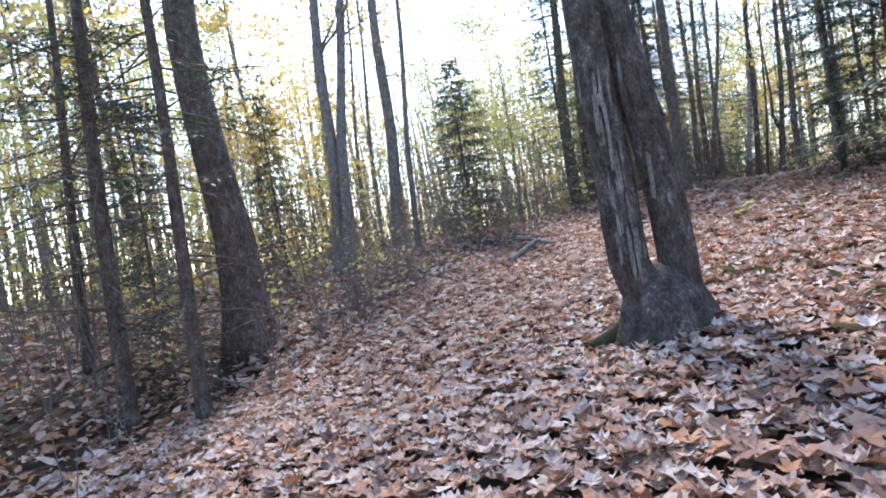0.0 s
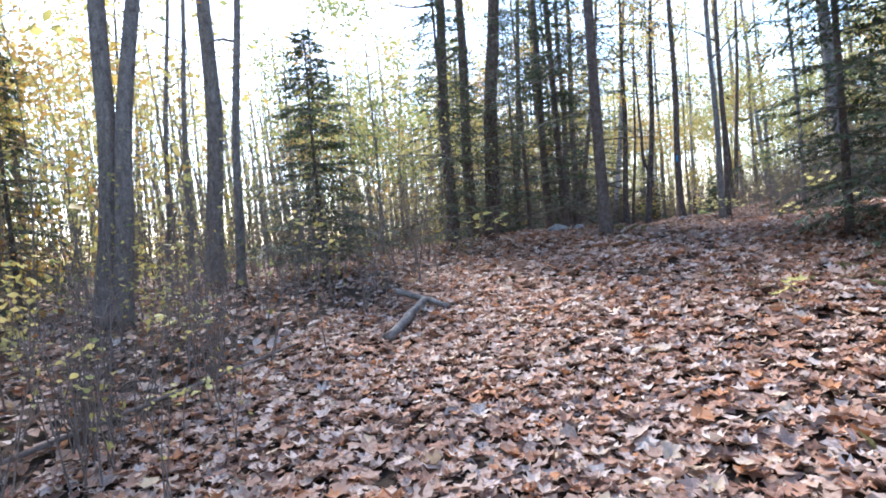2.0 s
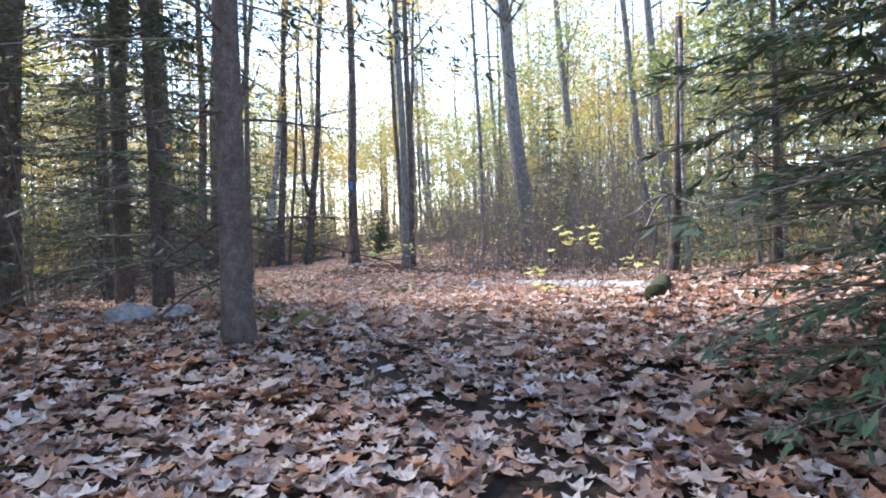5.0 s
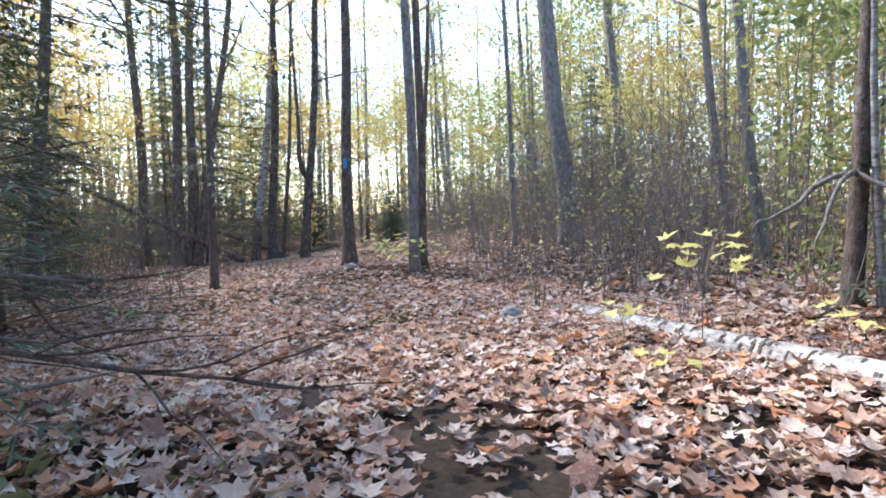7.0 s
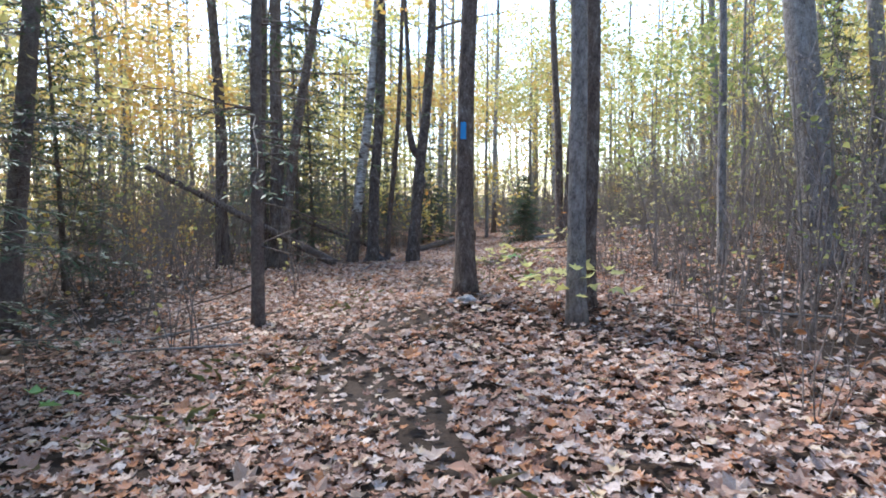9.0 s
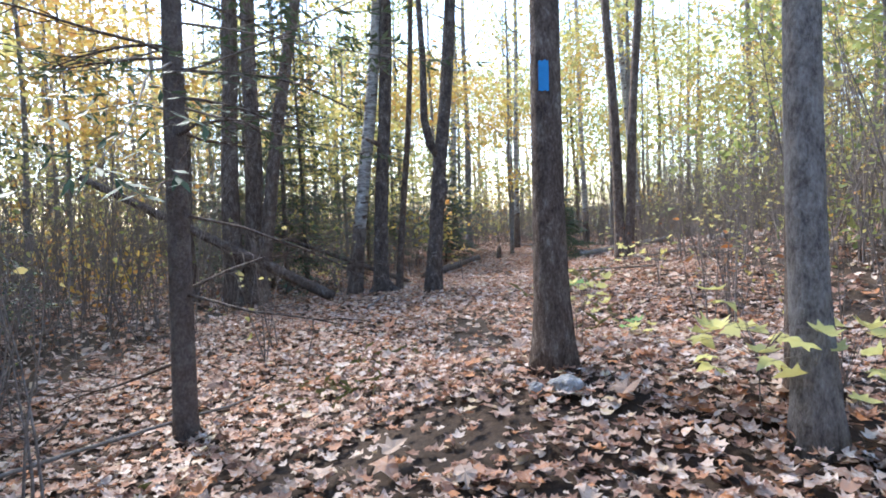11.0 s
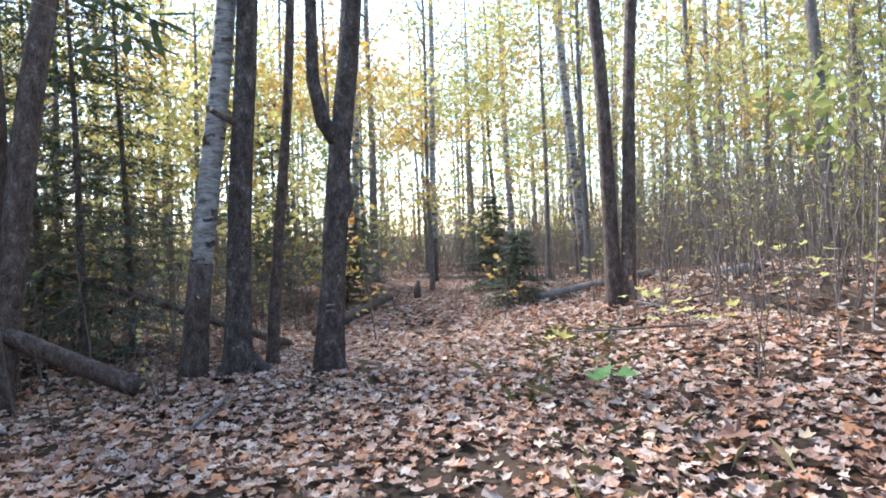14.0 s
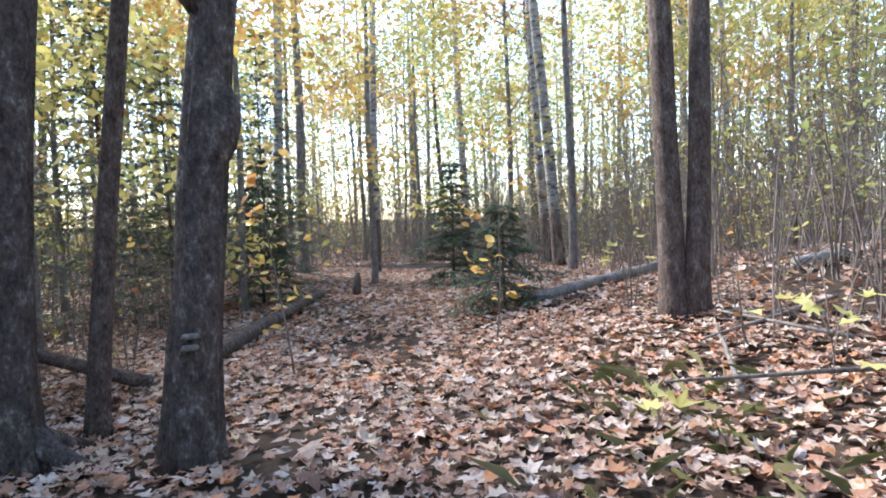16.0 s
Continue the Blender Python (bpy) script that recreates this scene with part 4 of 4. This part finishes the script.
for k, (x, y, h, n) in enumerate([(-3.0, 9.2, 1.7, 160), (-3.8, 10.2, 1.9, 170), (-2.6, 10.6, 1.4, 130), (-4.6, 8.6, 1.8, 160), (-2.4, 8.1, 1.2, 90), (0.6, 11.9, 1.4, 50), (-1.3, 11.2, 1.5, 60)]):
    sapling(x, y, h, "yellow", n, 220 + k, "leafy shrub with lemon-yellow leaves", "shrub", "yellow shrubs", 0.085, 0, 3)

# ---- brush and young trees in number ----
def kinds_of_brush():
    made = []
    for k, (h, c, n, lab) in enumerate([(1.3, "yellow", 10, "bare brush stem with a few yellow leaves"), (1.9, "olive", 26, "thin sapling with olive-yellow leaves"), (2.6, "yellow", 40, "tall thin sapling with yellow leaves"),
                                         (0.9, "rust", 8, "low bare brush with rusty leaves"), (3.4, "gold", 60, "tall thin sapling with gold leaves"), (1.6, "yellow", 0, "bare grey brush stem"), (2.9, "olive", 70, "tall sapling with turning green leaves")]):
        made.append(sapling(40 + 3 * k, 60, h, c, n, 300 + k, lab, "brush_sapling", "brush saplings", 0.075, 0, 3))
    return made

brush = kinds_of_brush()
rr = np.random.RandomState(12)
used = [False] * len(brush)
placed = 0
while placed < 115:
    x, y = rr.uniform(-14, 34), rr.uniform(-3, 44)
    o = float(off_trail(x, y))
    k = int(rr.randint(0, len(brush)))
    open_bank = (x - y) > -1.2 and o < 3.4
    if o < 1.9 or (o < 2.8 and k not in (0, 3, 5)) or o > 13 or (open_bank and x < 9):
        continue
    if abs(x - 1.4) < 0.6 and abs(y - 4) < 0.6:
        continue
    m = pose(x, y, ground_z(x, y), 0, 0, rr.uniform(0, 360)) @ Matrix.Scale(rr.uniform(0.75, 1.3), 4)
    if not used[k]:
        used[k] = True
        brush[k].matrix_basis = m
    else:
        c = copy_thing(brush[k], m)
        c.matrix_basis = m
    placed += 1

# bare shrubs at the edge of the first bank
edge = np.random.RandomState(31)
for k in range(46):
    x = edge.uniform(-2.2, 1.4)
    y = 7.2 + 1.35 * (x + 1.2) + edge.normal(1.2, 1.0)
    if float(off_trail(x, y)) < 1.7 or y > 13:
        continue
    m = pose(x, y, ground_z(x, y), 0, 0, edge.uniform(0, 360)) @ Matrix.Scale(edge.uniform(0.6, 1.0), 4)
    copy_thing(brush[(0, 3, 5)[k % 3]], m).matrix_basis = m

# brush along both edges of the later trail
placed = 0
while placed < 150:
    x, y = edge.uniform(8.0, 22.0), edge.uniform(13.0, 31.0)
    o = float(off_trail(x, y))
    right_bank = (x - 9.3) * 0.83 > (y - 16.9) * 0.56
    if o < (2.0 if right_bank else 1.5) or o > 6.5 or (not right_bank and edge.rand() < 0.6):
        continue
    kind = (0, 5, 3, 0, 5, 1)[placed % 6] if o < 3.2 else (0, 5, 1, 2, 5, 6)[placed % 6]
    m = pose(x, y, ground_z(x, y), 0, 0, edge.uniform(0, 360)) @ Matrix.Scale(edge.uniform(0.55, 1.0), 4)
    copy_thing(brush[kind], m).matrix_basis = m
    placed += 1

HERO_SPOTS = [tuple(ob.location[:2]) for ob in scene.objects if ob.parent is None and ob.name.split(".")[0] in ("tree", "birch_tree", "spruce_tree", "fir_tree", "broken_tree", "forked_maple", "twin_maple")]
forest = [hardwood(60, 70 + 3 * k, d, lx, ly, b, h, 60 + k, lab, c) for k, (d, lx, ly, b, h, lab, c) in enumerate([
    (0.14, 0.03, 0.02, "grey_bark", 12, "thin grey trunk deep in the autumn woods", "yellow"), (0.20, -0.03, 0.03, "dark_bark", 14, "dark trunk deep in the autumn woods", "olive"),
    (0.11, 0.06, -0.03, "grey_bark", 10, "pole-thin grey tree deep in the woods", "gold"), (0.17, 0.0, -0.02, "grey_bark", 14, "grey trunk deep in the autumn woods", "yellow"),
    (0.09, -0.05, 0.0, "dark_bark", 9, "pole-thin dark tree deep in the woods", "olive")])]
used = [False] * len(forest)
placed = 0
while placed < 230:
    x, y = rr.uniform(-30, 52), rr.uniform(-8, 62)
    o = float(off_trail(x, y))
    if o < 6.5 or (o < 9 and rr.rand() < 0.5):
        continue
    if abs(math.degrees(math.atan2(x, y + 2)) + 4) < 9 and y < 40 and rr.rand() < 0.8:
        continue
    if min(math.hypot(x - a, y - b) for a, b in HERO_SPOTS) < 0.8:
        continue
    k = int(rr.randint(0, len(forest)))
    m = pose(x, y, ground_z(x, y), 0, 0, rr.uniform(0, 360)) @ Matrix.Scale(rr.uniform(0.8, 1.25), 4)
    if not used[k]:
        used[k] = True
        forest[k].matrix_basis = m
    else:
        c = copy_thing(forest[k], m)
        c.matrix_basis = m
    placed += 1

# ---- brush too fine to count, and the far woods ----
def stems_stuff():
    rng = random.Random(44)
    pieces = []
    count = 0
    while count < 8000:
        x, y = rng.uniform(-20, 42), rng.uniform(-2, 52)
        o = float(off_trail(x, y))
        if o < 2.3 or o > 20 or (o < 4.5 and rng.random() < (0.25 if x > 9 else 0.55)) or ((x - y) > -1.2 and x < 9 and o < 5):
            continue
        h = rng.uniform(0.4, 1.6) if o < 4.5 else rng.uniform(0.8, 4.2)
        line = bent((x, y, ground_z(x, y) - 0.08), (rng.uniform(-0.25, 0.25), rng.uniform(-0.25, 0.25), 1), h, 4, rng, 0.12)
        r = 0.0025 + h * 0.0022
        pieces.append(tube(line, [r, r * 0.85, r * 0.7, r * 0.5, r * 0.25], 4, cap=False))
        for q in (1, 2, 3):
            tw = bent(line[q], (rng.uniform(-1, 1), rng.uniform(-1, 1), rng.uniform(0, 0.9)), h * 0.3, 2, rng, 0.25)
            pieces.append(tube(tw, [r * 0.45, r * 0.35, r * 0.15], 3, cap=False))
        count += 1
    ob = new("brush_stems", mesh_of("brush_stems", *merged(pieces), M["twig"]))
    tagged(ob, "tangle of bare brown stems under the trees", "brush", kind="stuff")

stems_stuff()

def low_foliage():
    r = np.random.RandomState(8)
    n = 200000
    x, y = r.uniform(-26, 50, n), r.uniform(-4, 60, n)
    o = off_trail(x, y)
    keep = (o > 3.0) & (r.rand(n) < np.clip((o - 2) / 9, 0.08, 1)) & ~(((x - y) > -1.2) & (x < 9) & (o < 6))
    x, y, o = x[keep], y[keep], o[keep]
    lump = np.array([noise.noise(Vector((a * 0.35, b * 0.35, 1.0))) for a, b in zip(x, y)])
    keep = lump > -0.22
    x, y, o, lump = x[keep], y[keep], o[keep], lump[keep]
    z = ground_np(x, y) + r.uniform(0.1, 1, len(x)) ** 1.4 * np.clip(o * 0.42, 0.8, 5.5)
    for color, lo, hi in (("yellow", 0, 0.4), ("olive", 0.4, 0.72), ("gold", 0.72, 0.84), ("tan", 0.84, 1.01)):
        u = (r.rand(len(x)) * 0.5 + (lump + 0.5) * 0.5) % 1
        s = (u >= lo) & (u < hi)
        c = s.sum()
        me = scatter_leaves("undergrowth_leaves", np.stack([x[s], y[s], z[s]], -1), r.uniform(0.04, 0.10, c), np.full(c, 0.7), RHOMB, M[color], 3)
        tagged(new("undergrowth_leaves", me), "scattered autumn leaves held on fine brush", "undergrowth", kind="stuff")

low_foliage()

def thickets():
    """Leafy clumps on fine brush that close the view a few metres off the trail."""
    r = np.random.RandomState(77)
    clumps = []
    while len(clumps) < 1100:
        x, y = r.uniform(-16, 36), r.uniform(5, 46)
        o = float(off_trail(x, y))
        if o < 3.6 or o > 17 or (x - y > -1.2 and x < 9) or (o < 6 and r.rand() < 0.6):
            continue
        clumps.append((x, y, r.uniform(0.15, 1.0) * min(0.55 * o, 4.6), r.uniform(0.25, 0.65)))
    clumps = np.array(clumps)
    for color, count in (("olive", 20000), ("yellow", 22000), ("gold", 8000), ("tan", 24000)):
        group = r.permutation(1100)[:int(1100 * count / 74000)]
        q = clumps[group[r.randint(0, len(group), count)]]
        p = q[:, :3] + r.normal(0, 1, (count, 3)) * q[:, 3:4] * (1, 1, 0.8)
        p[:, 2] = ground_np(p[:, 0].copy(), p[:, 1].copy()) + np.abs(p[:, 2])
        me = scatter_leaves("thicket_leaves", p, r.uniform(0.035, 0.085, count), np.full(count, 0.8), RHOMB, M[color], 6)
        tagged(new("thicket_leaves", me), "fine leaves of dense brush thickets", "undergrowth", kind="stuff")
    rng = random.Random(78)
    pieces, made = [], 0
    while made < 3200:
        x, y = rng.uniform(8, 34), rng.uniform(14, 44)
        o = float(off_trail(x, y))
        if o < 2.9 or o > 14 or (o < 4 and rng.random() < 0.5):
            continue
        h = rng.uniform(1.2, 3.6) * (0.7 if o < 4.5 else 1)
        line = bent((x, y, ground_z(x, y) - 0.08), (rng.uniform(-0.35, 0.35), rng.uniform(-0.35, 0.35), 1), h, 4, rng, 0.13)
        w = 0.003 + h * 0.0022
        pieces.append(tube(line, [w, w * 0.85, w * 0.7, w * 0.5, w * 0.25], 4, cap=False))
        for q in (2, 3, 4):
            tw = bent(line[q], (rng.uniform(-1, 1), rng.uniform(-1, 1), rng.uniform(0.2, 1)), h * 0.28, 2, rng, 0.25)
            pieces.append(tube(tw, [w * 0.45, w * 0.35, w * 0.15], 3, cap=False))
        made += 1
    tagged(new("brush_stems", mesh_of("brush_stems", *merged(pieces), M["twig"])), "dense upright bare stems on the bank", "brush", kind="stuff")

thickets()

def far_woods():
    """Masses of leaves in clumps beyond the near trees, thinning upward, with gaps to the sky."""
    r = np.random.RandomState(21)
    clumps = []
    while len(clumps) < 3600:
        x, y = r.uniform(-55, 80), r.uniform(-35, 90)
        o = float(off_trail(x, y))
        if o < 8.5 or o > 42:
            continue
        if abs(math.degrees(math.atan2(x, y + 2)) + 4) < 8 and r.rand() < 0.6:
            continue
        clumps.append((x, y, r.uniform(0.02, 1.0) ** 1.1 * (6.5 + 0.24 * o), 0.9 + o * 0.028))
    clumps = np.array(clumps)
    n = 300000
    for color, part_of in (("yellow", 0.34), ("olive", 0.30), ("gold", 0.14), ("tan", 0.22)):
        c = int(n * part_of)
        group = r.permutation(3600)[:int(3600 * part_of)]
        q = clumps[group[r.randint(0, len(group), c)]]
        p = q[:, :3] + r.normal(0, 1, (c, 3)) * np.stack([q[:, 3], q[:, 3], q[:, 3] * 0.75], -1)
        gz = ground_np(p[:, 0].copy(), p[:, 1].copy())
        p[:, 2] = gz + np.abs(p[:, 2])
        me = scatter_leaves("far_woods", p, r.uniform(0.12, 0.30, c), np.full(c, 0.9), RHOMB, M[color], 5)
        tagged(new("far_woods", me), "distant autumn foliage, yellow and fading green", "woods", kind="stuff")
    rng = random.Random(3)
    pieces = []
    for _ in range(700):
        a, d = rng.uniform(0, 6.283), rng.uniform(20, 60)
        x, y = 9 + d * math.cos(a), 16 + d * math.sin(a)
        if float(off_trail(x, y)) < 9:
            continue
        z, h, w = ground_z(x, y), rng.uniform(8, 15), rng.uniform(0.06, 0.16)
        lx, ly = rng.uniform(-0.6, 0.6), rng.uniform(-0.6, 0.6)
        pieces.append(tube([(x, y, z - 0.1), (x + lx * 0.3, y + ly * 0.4, z + h * 0.45), (x + lx, y + ly, z + h)], [w, w * 0.7, w * 0.2], 6))
    tagged(new("far_trunks", mesh_of("far_trunks", *merged(pieces), M["grey_bark"])), "distant grey trunks closing the woods", "woods", kind="stuff")

far_woods()

# ---- grass tufts ----
def grass_patches():
    rng = random.Random(6)
    pieces = []
    for x, y, n, s in [(15.0, 22.2, 130, 0.28), (15.4, 22.6, 90, 0.25), (14.2, 22.0, 60, 0.2), (4.5, 7.6, 60, 0.25), (5.6, 12.6, 70, 0.2), (9.2, 15.0, 70, 0.3), (8.3, 17.5, 60, 0.3), (11.2, 20.7, 60, 0.25), (2.3, 3.4, 80, 0.3), (10.6, 20.2, 60, 0.3), (9.0, 18.6, 80, 0.35), (13.3, 20.6, 60, 0.3), (2.6, 5.0, 60, 0.25)]:
        for _ in range(n // 2):
            px, py = x + rng.gauss(0, s), y + rng.gauss(0, s)
            if float(off_trail(px, py)) < 0.35:
                continue
            p = Vector((px, py, ground_z(px, py) - 0.04))
            e = Vector((rng.uniform(-0.1, 0.1), rng.uniform(-0.1, 0.1), rng.uniform(0.06, 0.15)))
            w = Vector((-e.y, e.x, 0)).normalized() * 0.0015
            pieces.append(([p - w, p + w, p + e * 0.6 + w * 0.8, p + e * 1.0 + Vector((e.x, e.y, -0.02)), p + e * 0.6 - w * 0.8], [(0, 1, 2, 3, 4)]))
    tagged(new("grass_tufts", mesh_of("grass_tufts", *merged(pieces), M["grass"])), "thin dull grass blades poking through leaves", "grass", kind="stuff")

grass_patches()

# ---- leaf litter ----
def litter(count, lo, hi, size, outline, tilt, seed, label, x0=-12, x1=32, y0=-6, y1=42, worn=False):
    r = np.random.RandomState(seed)
    x, y = r.uniform(x0, x1, count * 6), r.uniform(y0, y1, count * 6)
    o = off_trail(x, y)
    keep = (o >= lo) & (o < hi)
    if worn:
        # the tread shows bare soil in places along the later trail
        bare = np.array([noise.noise(Vector((a * 1.1, b * 1.1, 7.0))) for a, b in zip(x[keep], y[keep])])
        thin = (o[keep] < 0.5) & (bare > 0.12) & (y[keep] > 9.5)
        idx = np.flatnonzero(keep)[~thin | (r.rand(keep.sum()) < 0.25)]
    else:
        idx = np.flatnonzero(keep)
    idx = idx[:count]
    x, y = x[idx], y[idx]
    bump = 0.05 * np.array([noise.noise(Vector((a * 0.8, b * 0.8, 3))) for a, b in zip(x, y)]) * np.minimum(1, o[idx] / 1.2)
    z = ground_np(x, y) + bump - 0.035 + r.uniform(0, 0.06, len(x))
    # the leaves get smaller as the trail goes from maples to birches
    s = size * np.clip(r.normal(1, 0.28, len(x)), 0.45, 1.8) * np.clip(1.0 - (y - 8) * 0.026, 0.70, 1.0)
    me = scatter_leaves("leaf_litter", np.stack([x, y, z], -1), s, np.full(len(x), tilt), outline, M["litter"], seed)
    return tagged(new("leaf_litter", me), label, "leaf litter", kind="stuff")

litter(128000, 0, 3.2, 0.086, LOBED, 0.21, 51, "curled brown and tan maple leaves covering the trail", -4, 22, -1.5, 33, True)
litter(55000, 3.2, 8.5, 0.13, OVAL, 0.33, 52, "fallen brown leaves under the brush")
litter(22000, 8.5, 22, 0.24, OVAL, 0.3, 53, "fallen brown leaves deep under the trees")

def top_leaves():
    """The large curled leaves lying uppermost on the tread, each its own piece."""
    rng = random.Random(9)
    data = []
    for c, f in ((0.3, 0.1), (-0.35, 0.2), (0.55, -0.1), (0.15, 0.35), (-0.5, 0.25)):
        vs, fs = leaf_shape(LOBES, c, f, rng)
        data.append(mesh_of("leaf", vs, fs, M["litter_piece"]))
    for k in range(300):
        i = rng.randrange(1, len(TRAIL) - 2)
        (ax, ay), (bx, by) = TRAIL[i], TRAIL[i + 1]
        u = rng.random()
        x, y = ax + (bx - ax) * u + rng.uniform(-1.5, 1.5), ay + (by - ay) * u + rng.uniform(-1.5, 1.5)
        leaf = part("leaf", data[k % 5], ground)
        s = rng.uniform(0.11, 0.17)
        leaf.matrix_basis = pose(x, y, ground_z(x, y) + 0.03, rng.uniform(-25, 25), rng.uniform(-25, 25), rng.uniform(0, 360)) @ Matrix.Scale(s, 4)

top_leaves()
